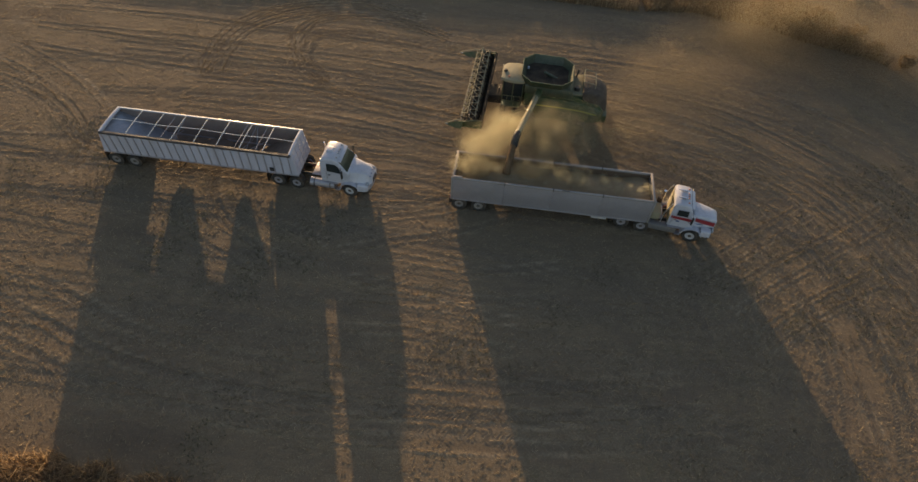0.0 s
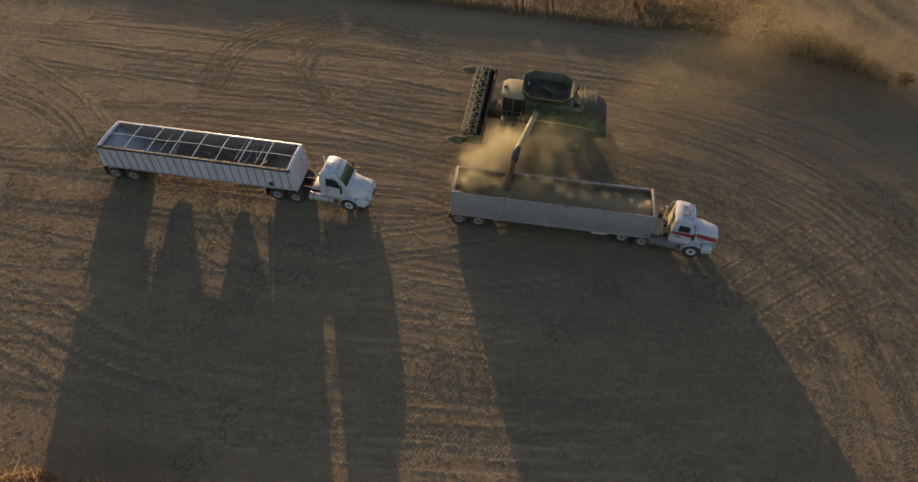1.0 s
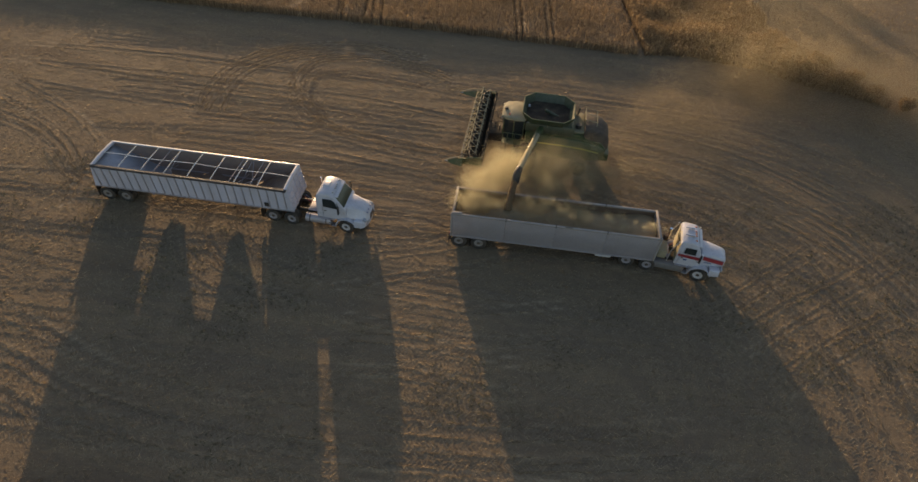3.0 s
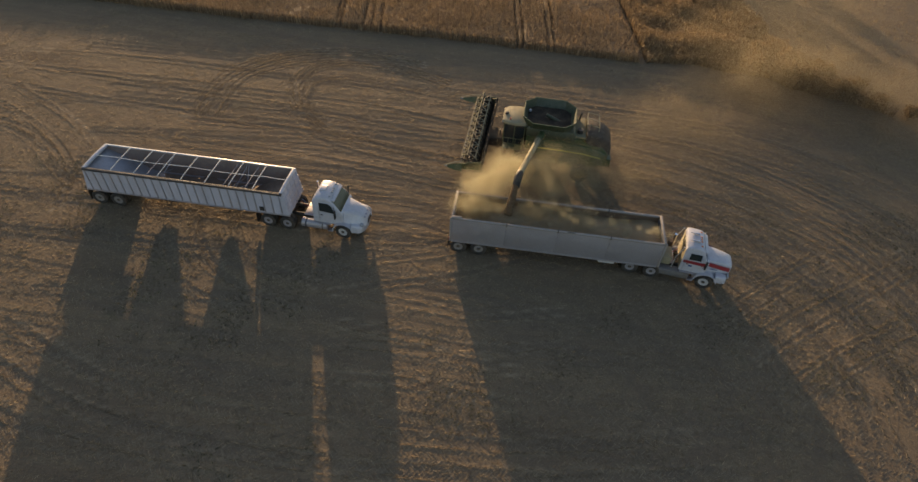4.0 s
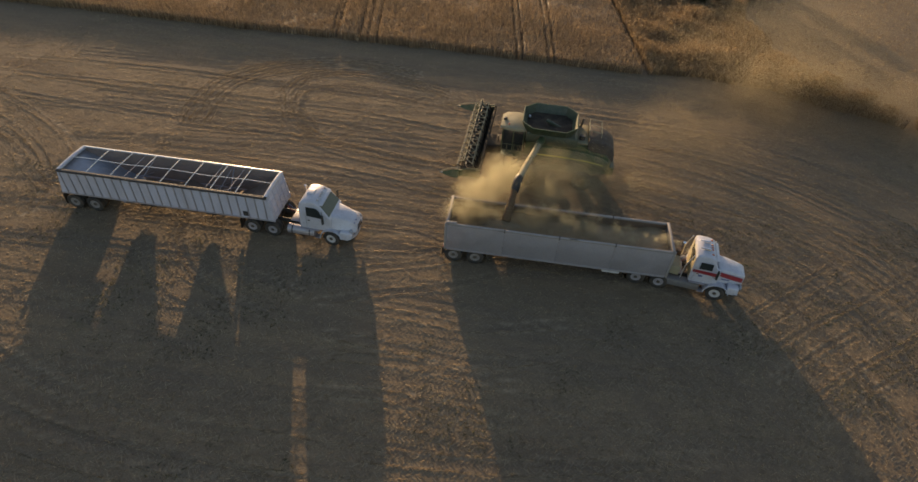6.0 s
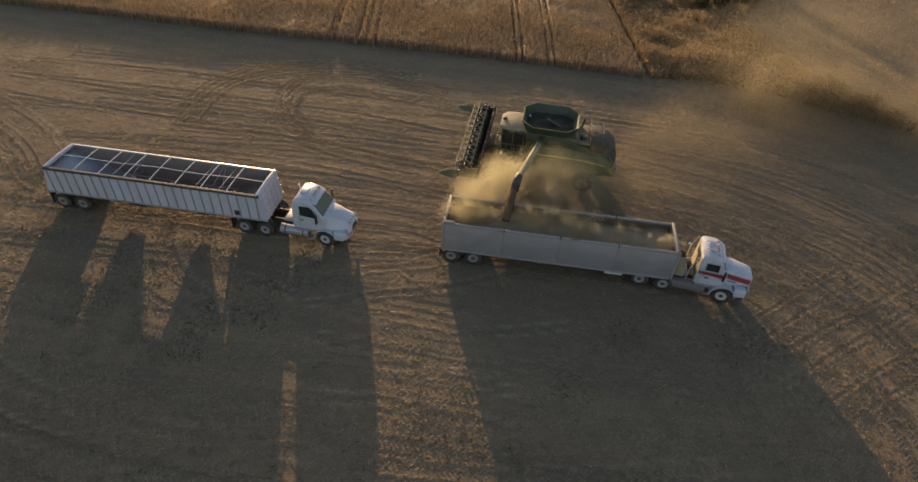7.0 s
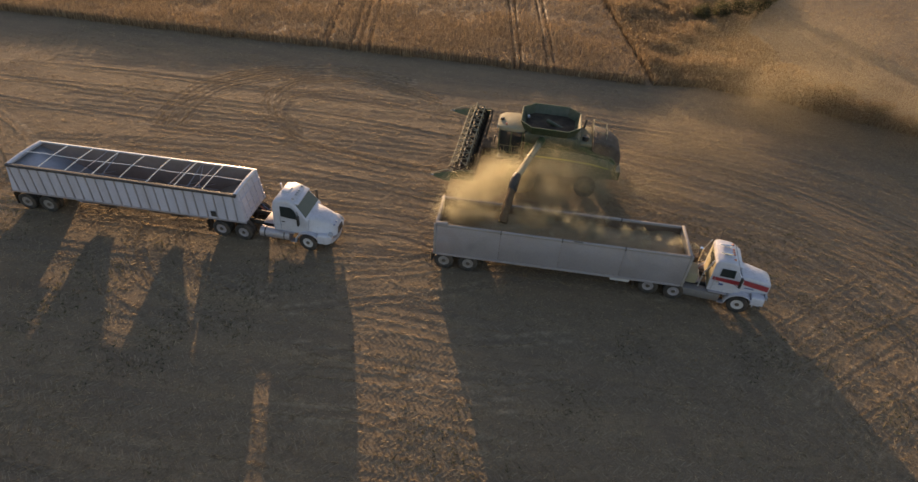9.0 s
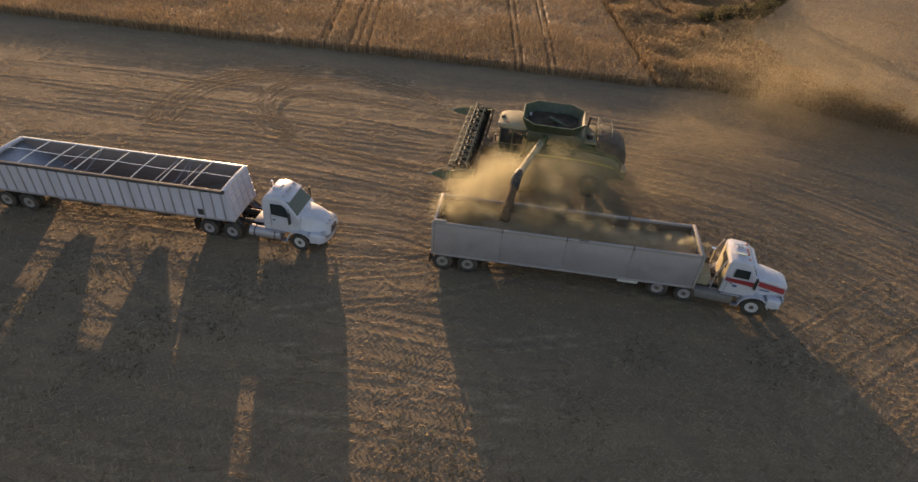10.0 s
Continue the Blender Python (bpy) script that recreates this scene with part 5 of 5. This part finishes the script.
    for k in range(7):
        y = y0 + 0.2 + k * (y1 - y0 - 0.4) / 6
        bm = bmesh.new()
        for j in range(6):
            a = radians(60 * j + 18)
            rod(bm, (rx, y, rz), (rx + rr * math.cos(a), y, rz + rr * math.sin(a)), 0.04, 6)
        for j in range(6):
            a, b = radians(60 * j + 18), radians(60 * j + 78)
            rod(bm, (rx + 0.3 * math.cos(a), y, rz + 0.3 * math.sin(a)), (rx + 0.3 * math.cos(b), y, rz + 0.3 * math.sin(b)), 0.02, 6)
        part("reel_spider", bm, BLACK, reel)
    for y in (y0 + 0.02, y1 - 0.02):
        part("reel_arm", rod(bmesh.new(), (4.25, y, UP + 0.75), (rx + 0.1, y, rz + 0.02), 0.06, 8), GREEN, cb)
        e = part("end_panel", prism(bmesh.new(), [(4.2, UP + 0.05), (4.25, UP + 0.66), (4.9, UP + 0.62), (5.9, UP + 0.45), (5.95, UP + 0.02)], y - 0.05, y + 0.05), GREEN, cb, "green header end")
        s = -1 if y < HY else 1
        k = 0.72 if s > 0 else 0.95
        bm = loft(bmesh.new(), [[(5.6 + k * x, y + s * w0, z0), (5.6 + k * x, y + s * w1, z0), (5.6 + k * x, y + s * (w0 + w1) / 2, z1)] for x, w0, w1, z0, z1 in ((0.0, -0.08, 0.3, UP, UP + 0.6), (0.6, -0.05, 0.29, UP + 0.02, UP + 0.52), (1.15, 0.0, 0.24, UP + 0.08, UP + 0.36), (1.65, 0.11, 0.17, UP + 0.18, UP + 0.23))])
        dv = part("crop_divider", bm, GREEN, e, "pointed green crop divider")
        part("divider_bar", tube(bmesh.new(), [(5.6 + k * 1.8, y + s * 0.14, UP + 0.22), (5.6 + k * 1.3, y + s * 0.14, UP + 0.42), (5.6 + k * 0.6, y + s * 0.12, UP + 0.66), (5.5, y + s * 0.1, UP + 0.74)], 0.035, 6), CREAM, dv)
        part("divider_snout", rod(bmesh.new(), (5.6 + k * 1.5, y + s * 0.14, UP + 0.22), (5.6 + k * 1.82, y + s * 0.14, UP + 0.21), 0.05, 8, 0.02), STEEL_GREY, dv, "worn steel snout")
    bm = bmesh.new()
    for k in range(90):
        y = y0 + 0.12 + k * (y1 - y0 - 0.24) / 89
        bm.faces.new([bm.verts.new(p) for p in ((5.76, y - 0.03, UP + 0.06), (5.76, y + 0.03, UP + 0.06), (5.9, y, UP + 0.07))])
    part("cutter_bar", bm, STEEL_GREY, back)
    return cb


COMBINE = pose(6.0, 36.45, 0.0, 0, 0, 172.9)
combine(COMBINE)

# falling grain between spout and heap
bm = bmesh.new()
s0 = COMBINE @ Vector((1.62, 7.98, 3.62))
s1 = Vector((2.95, 26.85, 2.75))
pts, rad = [], []
for k in range(14):
    u = k / 13
    p = s0.lerp(s1, u)
    p.z = s0.z + (s1.z - s0.z) * (0.35 * u + 0.65 * u * u)
    pts.append(p)
    rad.append(0.2 + 0.05 * u + 0.02 * math.sin(k * 2.3))
tube(bm, pts, rad, 14)
for v in bm.verts:
    v.co += 0.05 * noise.noise_vector(v.co * 3)
tagged(new("grain_stream", mesh_of("grain_stream", bm, FALLING)), "brown stream of grain falling from the spout into the trailer", "grain", kind="stuff")


# ---- blades, straw, leaves: many thin triangles in one mesh ----
def slips(name, base, way, width, material, label, category):
    """One triangle from each base along its way, width across at the foot."""
    n = len(base)
    r = np.random.RandomState(n)
    across = np.cross(way, r.randn(n, 3))
    across /= np.linalg.norm(across, axis=1)[:, None] + 1e-9
    w = (across * np.asarray(width).reshape(-1, 1) / 2)
    v = np.stack([base - w, base + w, base + way], 1).reshape(-1, 3)
    f = np.arange(3 * n).reshape(n, 3)
    return tagged(new(name, mesh_arrays(name, v, f, material)), label, category, kind="stuff")


rng = np.random.RandomState(11)


def scatter(n, x0, x1, y0, y1):
    return rng.uniform(x0, x1, n), rng.uniform(y0, y1, n)


# loose straw and short stubble on the cut field
x, y = scatter(560000, -46, 44, 4, 58)
dens = 0.32 + 8.0 * ground_z(x, y) + 0.16 * value_noise(x * 0.7, y * 0.7, 21) + 0.18 * value_noise(x * 0.12, y * 0.2, 22) + 0.2 * streaks(x, y, 50) - 0.12 * np.exp(-((x + 1) / 7) ** 2) - 0.12 * np.clip((y - 36) / 14, 0, 1)
keep = rng.rand(len(x)) < np.clip(dens, 0.04, 1.0)
x, y = x[keep], y[keep]
z = ground_z(x, y)
n = len(x)
lie = rng.rand(n) < 0.8
ang = rng.uniform(0, 2 * math.pi, n)
ln = rng.uniform(0.08, 0.34, n)
up = np.where(lie, rng.uniform(0.0, 0.13, n), rng.uniform(1.0, 3.0, n))
way = np.stack([np.cos(ang), np.sin(ang), up], 1)
way *= (np.where(lie, ln, ln * 0.16) / np.linalg.norm(way, axis=1))[:, None]
slips("straw_litter", np.stack([x, y, z + 0.01], 1), way, np.where(lie, 0.023, 0.024), STRAW, "short stubble and loose pale straw on the soil", "straw")

# short upright stubble, thickest away from the ruts
x, y = scatter(520000, -40, 42, 7, 50)
dens = 0.27 + 0.2 * streaks(x, y, 50) + 0.18 * value_noise(x * 0.1, y * 0.16, 25) + 0.26 * np.clip((x - 8) / 12, 0, 1) + 6.0 * ground_z(x, y) - 0.12 * np.clip((y - 36) / 14, 0, 1)
dens *= 1 - 0.65 * np.exp(-((x + 1) / 7) ** 2)        # worn thin between the two trucks
keep = rng.rand(len(x)) < np.clip(dens, 0.02, 0.8)
x, y = x[keep], y[keep]
n = len(x)
way = np.stack([rng.randn(n) * 0.35, rng.randn(n) * 0.35, np.ones(n)], 1) * rng.uniform(0.018, 0.042, n)[:, None]
slips("standing_stubble", np.stack([x, y, ground_z(x, y) - 0.004], 1), way, rng.uniform(0.018, 0.03, n), STRAW, "short upright golden stubble left by the cutter bar", "stubble")

# bars that tyre lugs have pressed up, as low roof-shaped ridges
lug = np.concatenate(lug_rows)
lug = lug[(lug[:, 0] > -36) & (lug[:, 0] < 38) & (lug[:, 1] > 6) & (lug[:, 1] < 52) & (lug[:, 6] > 0.22) & (rng.rand(len(lug)) < 0.93)]
n = len(lug)
ex, ey, h, w = lug[:, 2], lug[:, 3], lug[:, 4], lug[:, 5]
slant = radians(46) + rng.randn(n) * 0.05
bx, by = ex * np.cos(slant) - ey * h * np.sin(slant), ey * np.cos(slant) + ex * h * np.sin(slant)
half = w * 0.37 * rng.uniform(0.75, 1.1, n)
wide, tall = rng.uniform(0.022, 0.032, n), rng.uniform(0.0095, 0.014, n) * (0.45 + lug[:, 6])
cz = ground_z(lug[:, 0], lug[:, 1])
v = np.zeros((n, 6, 3))
for k, (u, q, t) in enumerate(((-1, -1, 0), (1, -1, 0), (1, 1, 0), (-1, 1, 0), (-0.8, 0, 1), (0.8, 0, 1))):
    v[:, k, 0] = lug[:, 0] + bx * half * u - by * wide * q
    v[:, k, 1] = lug[:, 1] + by * half * u + bx * wide * q
    v[:, k, 2] = cz - 0.012 + (tall + 0.012) * t
base = np.arange(n)[:, None, None] * 6
f = (base + np.array([(0, 1, 5), (0, 5, 4), (2, 3, 4), (2, 4, 5)])[None]).reshape(-1, 3)
tagged(new("tread_marks", mesh_arrays("tread_marks", v.reshape(-1, 3), f, TREAD)), "rows of slanting tyre tread marks pressed into the stubble", "tread marks", kind="stuff")

# straw pushed up along the edges of the ruts
rd = np.concatenate(ridge_rows)
rd = rd[(rd[:, 0] > -38) & (rd[:, 0] < 40) & (rd[:, 1] > 5) & (rd[:, 1] < 54) & (rng.rand(len(rd)) < rd[:, 4])]
n = len(rd)
jx, jy = rng.randn(n) * 0.035, rng.randn(n) * 0.035
way = np.stack([rd[:, 2] + rng.randn(n) * 0.35, rd[:, 3] + rng.randn(n) * 0.35, rng.uniform(-0.02, 0.13, n)], 1)
way *= rng.uniform(0.1, 0.3, n)[:, None]
slips("rut_straw", np.stack([rd[:, 0] + jx, rd[:, 1] + jy, ground_z(rd[:, 0] + jx, rd[:, 1] + jy) + 0.012], 1), way, 0.022, STRAW, "pale straw pushed up along the wheel ruts", "straw")

# edge of the standing crop
EX = np.array([-400, -46, -33.6, -21.9, -10.6, 0.3, 10.8, 16.6, 22, 28.2, 36.6, 50, 400])
EY = np.array([92, 59.4, 58.0, 56.8, 55.9, 54.9, 53.6, 53.0, 53.2, 51.3, 46.8, 40, -150])
# where sprayer wheels have pressed thin lines into the crop: place at y = 55, and lean
LANES = ((-13.65, -0.074), (-13.2, -0.074), (-10.85, -0.075), (-10.05, -0.076), (-9.1, -0.078), (4.5, -0.012), (5.15, -0.01), (7.6, 0.0), (8.2, 0.006))


def lane_gap(x, y):
    """True in the pressed lines."""
    g = np.zeros(x.shape, dtype=bool)
    for lx, lean in LANES:
        g |= np.abs(x - lx - lean * (y - 55)) < 0.13
    return g


def crop_limit(y):
    return 16.4 - 0.035 * (y - 56)


x, y = scatter(330000, -62, 17, 52, 96)
edge = np.interp(x, EX, EY) + 0.25 * value_noise(x * 0.9, y * 0.2, 31)
keep = (y > edge) & (x < crop_limit(y)) & ~lane_gap(x, y) & (rng.rand(len(x)) < np.where(y < edge + 14, 1.0, 0.55))
x, y, edge = x[keep], y[keep], edge[keep]
n = len(x)
h = 0.82 + 0.16 * value_noise(x * 0.25, y * 0.25, 32) + 0.2 * rng.rand(n)
way = np.stack([rng.randn(n) * 0.13, rng.randn(n) * 0.13, np.ones(n)], 1) * h[:, None]
slips("standing_crop", np.stack([x, y, ground_z(x, y)], 1), way, rng.uniform(0.03, 0.06, n), CROP, "ripe golden standing crop with pressed wheel lanes", "crop")
# ears and leaves high on the stalks
m2 = rng.rand(n) < 0.55
k = m2.sum()
top = np.stack([x, y, ground_z(x, y)], 1)[m2] + way[m2] * rng.uniform(0.45, 0.95, k)[:, None]
aw = np.stack([rng.randn(k) * 0.5, rng.randn(k) * 0.5, rng.uniform(-0.2, 0.9, k)], 1) * 0.26
slips("crop_leaves", top, aw, 0.05, CROP, "dry leaves and ears of the standing crop", "crop")

# dense understorey below the tips: a closed sheet, its dark colour standing for shade
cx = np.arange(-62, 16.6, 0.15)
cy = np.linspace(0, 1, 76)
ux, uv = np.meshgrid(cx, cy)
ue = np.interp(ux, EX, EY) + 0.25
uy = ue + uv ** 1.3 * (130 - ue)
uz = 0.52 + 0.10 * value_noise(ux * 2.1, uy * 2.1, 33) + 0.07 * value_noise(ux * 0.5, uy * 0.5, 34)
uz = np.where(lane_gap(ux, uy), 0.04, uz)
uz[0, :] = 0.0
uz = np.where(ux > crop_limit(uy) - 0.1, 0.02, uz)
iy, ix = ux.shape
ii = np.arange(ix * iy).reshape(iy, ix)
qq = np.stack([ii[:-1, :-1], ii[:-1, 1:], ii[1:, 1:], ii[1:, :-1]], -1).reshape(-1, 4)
tagged(new("shade_dark_understorey", mesh_arrays("shade_dark_understorey", np.stack([ux, uy, uz], -1).reshape(-1, 3), qq, UNDER_SHADE)), "dense lower stalks of the crop, one sheet coloured dark for shade", "crop", kind="stuff")

# rough brown weeds beside the crop, up to the bushes
x, y = scatter(190000, 15, 44, 44, 100)
edge = np.interp(x, EX, EY) + 0.5 * value_noise(x * 0.5, y * 0.2, 36)
right = np.interp(y, [44, 52, 60, 70, 84, 100], [38, 35, 31, 31, 36, 42])
keep = (y > edge) & (x > crop_limit(y) + 0.6) & (x < right + 1.5 * value_noise(x * 0.2, y * 0.3, 37)) & (value_noise(x * 0.6, y * 0.6, 38) > -0.75)
x, y = x[keep], y[keep]
n = len(x)
h = 0.85 + 0.45 * value_noise(x * 0.35, y * 0.35, 39) + 0.35 * rng.rand(n)
way = np.stack([rng.randn(n) * 0.22, rng.randn(n) * 0.22, np.ones(n)], 1) * h[:, None]
base = np.stack([x, y, ground_z(x, y)], 1)
slips("tall_weeds", base, way, rng.uniform(0.04, 0.09, n), CROP_BROWN, "tall brown weeds beside the crop", "weeds")
m2 = rng.rand(n) < 0.6
k = m2.sum()
aw = np.stack([rng.randn(k) * 0.6, rng.randn(k) * 0.6, rng.uniform(-0.3, 0.8, k)], 1) * 0.24
slips("weed_leaves", base[m2] + way[m2] * rng.uniform(0.4, 1.0, k)[:, None], aw, 0.09, CROP_BROWN, "dry leaves of the tall weeds", "weeds")

# rough brown pasture beyond the bushes
x, y = scatter(90000, 33, 80, 46, 112)
keep = (y > np.interp(x, EX, EY) + 3.0) & (x > np.interp(y, [44, 52, 60, 70, 84, 100], [38, 35, 31, 31, 36, 42])) & (rng.rand(len(x)) < 0.45 + 0.3 * value_noise(x * 0.3, y * 0.3, 45) + 0.3 * value_noise(x * 1.3, y * 1.3, 46))
x, y = x[keep], y[keep]
n = len(x)
way = np.stack([rng.randn(n) * 0.5, rng.randn(n) * 0.5, np.ones(n)], 1) * rng.uniform(0.06, 0.2, n)[:, None]
slips("pasture_grass", np.stack([x, y, ground_z(x, y)], 1), way, rng.uniform(0.04, 0.09, n), CROP_BROWN, "rough brown tussocks of dry pasture grass", "grass")

# dry grass at the near field edge
x, y = scatter(26000, -34, -7, 2.0, 9.5)
lim = 8.6 - 0.13 * (x + 20) + 0.5 * value_noise(x * 0.8, y * 0.1, 41)
keep = (y < lim) & (rng.rand(len(x)) < np.clip(1.2 - (x + 18) / 9, 0.1, 1))
x, y = x[keep], y[keep]
n = len(x)
h = rng.uniform(0.5, 1.1, n)
way = np.stack([0.25 + rng.randn(n) * 0.3, -0.15 + rng.randn(n) * 0.3, np.ones(n)], 1) * h[:, None]
slips("dry_grass", np.stack([x, y, ground_z(x, y)], 1), way, rng.uniform(0.03, 0.06, n), CROP, "tall dry golden grass at the field edge", "grass")

# low green-brown weeds among the stubble
x, y = scatter(42000, -34, 34, 7, 33)
keep = value_noise(x * 0.33, y * 0.33, 43) + 0.5 * value_noise(x * 1.1, y * 1.1, 44) > 0.42
x, y = x[keep], y[keep]
n = len(x)
way = np.stack([rng.randn(n), rng.randn(n), rng.uniform(0.4, 1.3, n)], 1) * rng.uniform(0.05, 0.12, n)[:, None]
slips("stubble_weeds", np.stack([x, y, ground_z(x, y)], 1), way, 0.05, WEED, "low green-brown weeds between the stubble", "weeds")


# ---- bushes ----
def bush(x, y, wide, tall, seed, dark=False):
    r = np.random.RandomState(seed)
    b = thing("bush", "dense dark leafy bush at the field edge" if dark else "dry orange-brown leafy bush at the field edge", "bush", pose(x, y, 0), "bushes along the field edge")
    bm = bmesh.new()
    ends = []
    for k in range(9):
        a, s = r.uniform(0, 2 * math.pi), r.uniform(0.2, 0.75)
        e = Vector((math.cos(a) * wide * s * 0.7, math.sin(a) * wide * s * 0.7, tall * r.uniform(0.55, 0.95)))
        mid = e * 0.5 + Vector((0, 0, tall * 0.1))
        tube(bm, [(0.05 * math.cos(a), 0.05 * math.sin(a), -0.05), mid, e], [0.05, 0.035, 0.01], 5)
        ends += [mid, e, e * 0.75]
    part("stems", bm, RUST, b)
    n = int(1100 * wide * tall)
    pick = r.randint(0, len(ends), n)
    lobe = r.uniform(0.16, 0.34, len(ends))[pick][:, None]
    way = r.randn(n, 3)
    way *= (r.uniform(0.55, 1.05, n) / np.linalg.norm(way, axis=1))[:, None]
    c = np.array([list(e) for e in ends])[pick] + way * lobe * np.array([wide, wide, tall * 0.9])
    c[:, 2] = np.abs(c[:, 2])
    wv = r.randn(n, 3)
    wv *= (r.uniform(0.07, 0.2, n) / np.linalg.norm(wv, axis=1))[:, None]
    ac = np.cross(wv, r.randn(n, 3))
    ac *= (0.05 / (np.linalg.norm(ac, axis=1) + 1e-9))[:, None]
    v = np.stack([c, c + wv * 0.5 - ac, c + wv, c + wv * 0.5 + ac], 1).reshape(-1, 3)
    ob = new("crown", mesh_arrays("crown", v, np.arange(4 * n).reshape(n, 4), WEED if dark else BUSH))
    ob.parent = b


BUSHES = [(27.6, 53.0, 1.7, 1.7), (29.4, 52.0, 1.9, 2.0), (31.2, 51.0, 1.9, 1.9), (33.0, 49.8, 1.8, 1.7), (34.8, 48.6, 1.8, 1.6), (36.8, 47.6, 1.7, 1.4), (39, 46.2, 1.6, 1.3), (30.6, 54.0, 2.0, 2.1), (33.2, 52.4, 1.9, 1.9), (28.6, 55.6, 1.8, 1.9), (35.8, 50.4, 1.6, 1.5)]
for i, (bx, by, bw, bh) in enumerate(BUSHES):
    bush(bx, by, bw, bh * 0.85, 60 + i)
for i, (bx, by, bw, bh) in enumerate([(27.0, 73.0, 2.2, 1.9), (29.6, 74.2, 2.6, 2.1), (32.2, 75.6, 2.6, 2.2), (34.8, 77.6, 2.8, 2.4), (38.5, 82.5, 3.0, 2.4)]):
    bush(bx, by, bw, bh, 90 + i, True)


# ---- dust ----
def dust(name, spine, count, puffs, size, label, material=DUST, flat=0.42, lie=1.0):
    """Dust as fine flecks gathered in puffs along a line of (x, y, z, spread, weight); lie under 1: flakes that float level."""
    r = np.random.RandomState(puffs)
    sp = np.array(spine, dtype=float)
    u = r.choice(len(sp) - 1, puffs, p=sp[:-1, 4] / sp[:-1, 4].sum()) + r.rand(puffs)
    c = np.stack([np.interp(u, np.arange(len(sp)), sp[:, k]) for k in range(4)], 1)
    cen = c[:, :3] + r.randn(puffs, 3) * c[:, 3:4] * np.array([0.75, 0.75, flat])
    rad = c[:, 3] * r.uniform(0.3, 0.68, puffs)
    which = r.choice(puffs, count, p=rad ** 1.6 / (rad ** 1.6).sum())
    p = cen[which] + r.randn(count, 3) * rad[which, None] * np.array([0.75, 0.75, flat * 1.4])
    p = p[p[:, 2] > 0.06]
    n = len(p)
    a, b = r.randn(n, 3) * (1, 1, lie), r.randn(n, 3) * (1, 1, lie)
    a *= (size / np.linalg.norm(a, axis=1))[:, None]
    b *= (size / np.linalg.norm(b, axis=1))[:, None]
    v = np.stack([p, p + a, p + b], 1).reshape(-1, 3)
    tagged(new(name, mesh_arrays(name, v, np.arange(3 * n).reshape(n, 3), material)), label, "dust", kind="stuff")


dust("dust_cloud", [(0.5, 27.0, 3.0, 0.6, 3), (1.2, 28.5, 3.0, 0.8, 4), (2.2, 30.4, 3.0, 0.95, 4), (3.6, 31.2, 3.1, 1.0, 3), (5.0, 29.8, 3.3, 0.9, 3), (6.4, 29.2, 3.3, 0.8, 1.6), (8.0, 28.6, 3.1, 0.7, 0)], 330000, 210, 0.0153, "thick tan grain dust rising round the spout")
dust("trailer_dust", [(0.3, 26.9, 2.95, 0.45, 3), (1.9, 27.2, 2.95, 0.45, 1.2), (3.8, 27.0, 3.05, 0.45, 2.5), (5.6, 26.9, 3.2, 0.5, 2.6), (8.0, 26.6, 3.1, 0.45, 1.6), (10.5, 26.2, 2.95, 0.4, 0.7), (13.5, 25.8, 2.8, 0.35, 0)], 150000, 150, 0.015, "low dust rolling over the grain in the trailer")
dust("shaded_dust", [(3.0, 31.2, 3.1, 0.9, 3), (5.4, 31.4, 3.3, 1.0, 3), (7.2, 31.4, 3.3, 0.95, 4), (8.4, 31.8, 2.5, 1.1, 1.6), (11.0, 32.6, 1.8, 1.4, 0)], 235000, 140, 0.0135, "dust hanging beside the combine")
dust("dust_veil", [(9.0, 31.0, 1.4, 1.3, 2), (11.5, 34.0, 1.0, 2.0, 2), (15.0, 39.0, 0.7, 2.6, 3), (19.0, 43.5, 0.6, 2.8, 0)], 150000, 150, 0.018, "thin dust drifting past the combine", SOIL_DUST, 0.16, 0.5)
dust("field_dust", [(15.0, 42.0, 0.5, 2.8, 1.4), (19.0, 45.0, 0.6, 3.2, 3), (24.5, 46.8, 0.6, 3.2, 5), (31.0, 47.2, 0.7, 3.4, 6), (36.0, 44.5, 0.5, 3.2, 3), (42.0, 41.0, 0.4, 3.0, 0)], 245000, 240, 0.0255, "low dust lying over the field edge", SOIL_DUST, 0.13, 0.55)
dust("rising_dust", [(22.0, 47.5, 1.0, 1.8, 2.4), (25.5, 49.5, 1.8, 2.1, 4), (29.0, 50.5, 2.4, 2.3, 4.5), (33.0, 49.8, 2.3, 2.3, 3.5), (37.0, 48.2, 1.9, 2.1, 2.4), (42.0, 46.6, 1.5, 1.9, 0)], 240000, 220, 0.027, "billowing dust in front of the bushes", SOIL_DUST, 0.42, 0.7)
dust("drifting_dust", [(21.0, 53.0, 0.9, 3.2, 5), (27.0, 57.0, 1.5, 4.2, 7), (34.0, 61.0, 1.8, 5.5, 3.5), (43.0, 66.0, 2.0, 6.5, 0.6), (60.0, 88.0, 2.0, 9.0, 0)], 205000, 260, 0.034, "broad dust drifting over the weeds and bushes", SOIL_DUST, 0.2, 0.6)
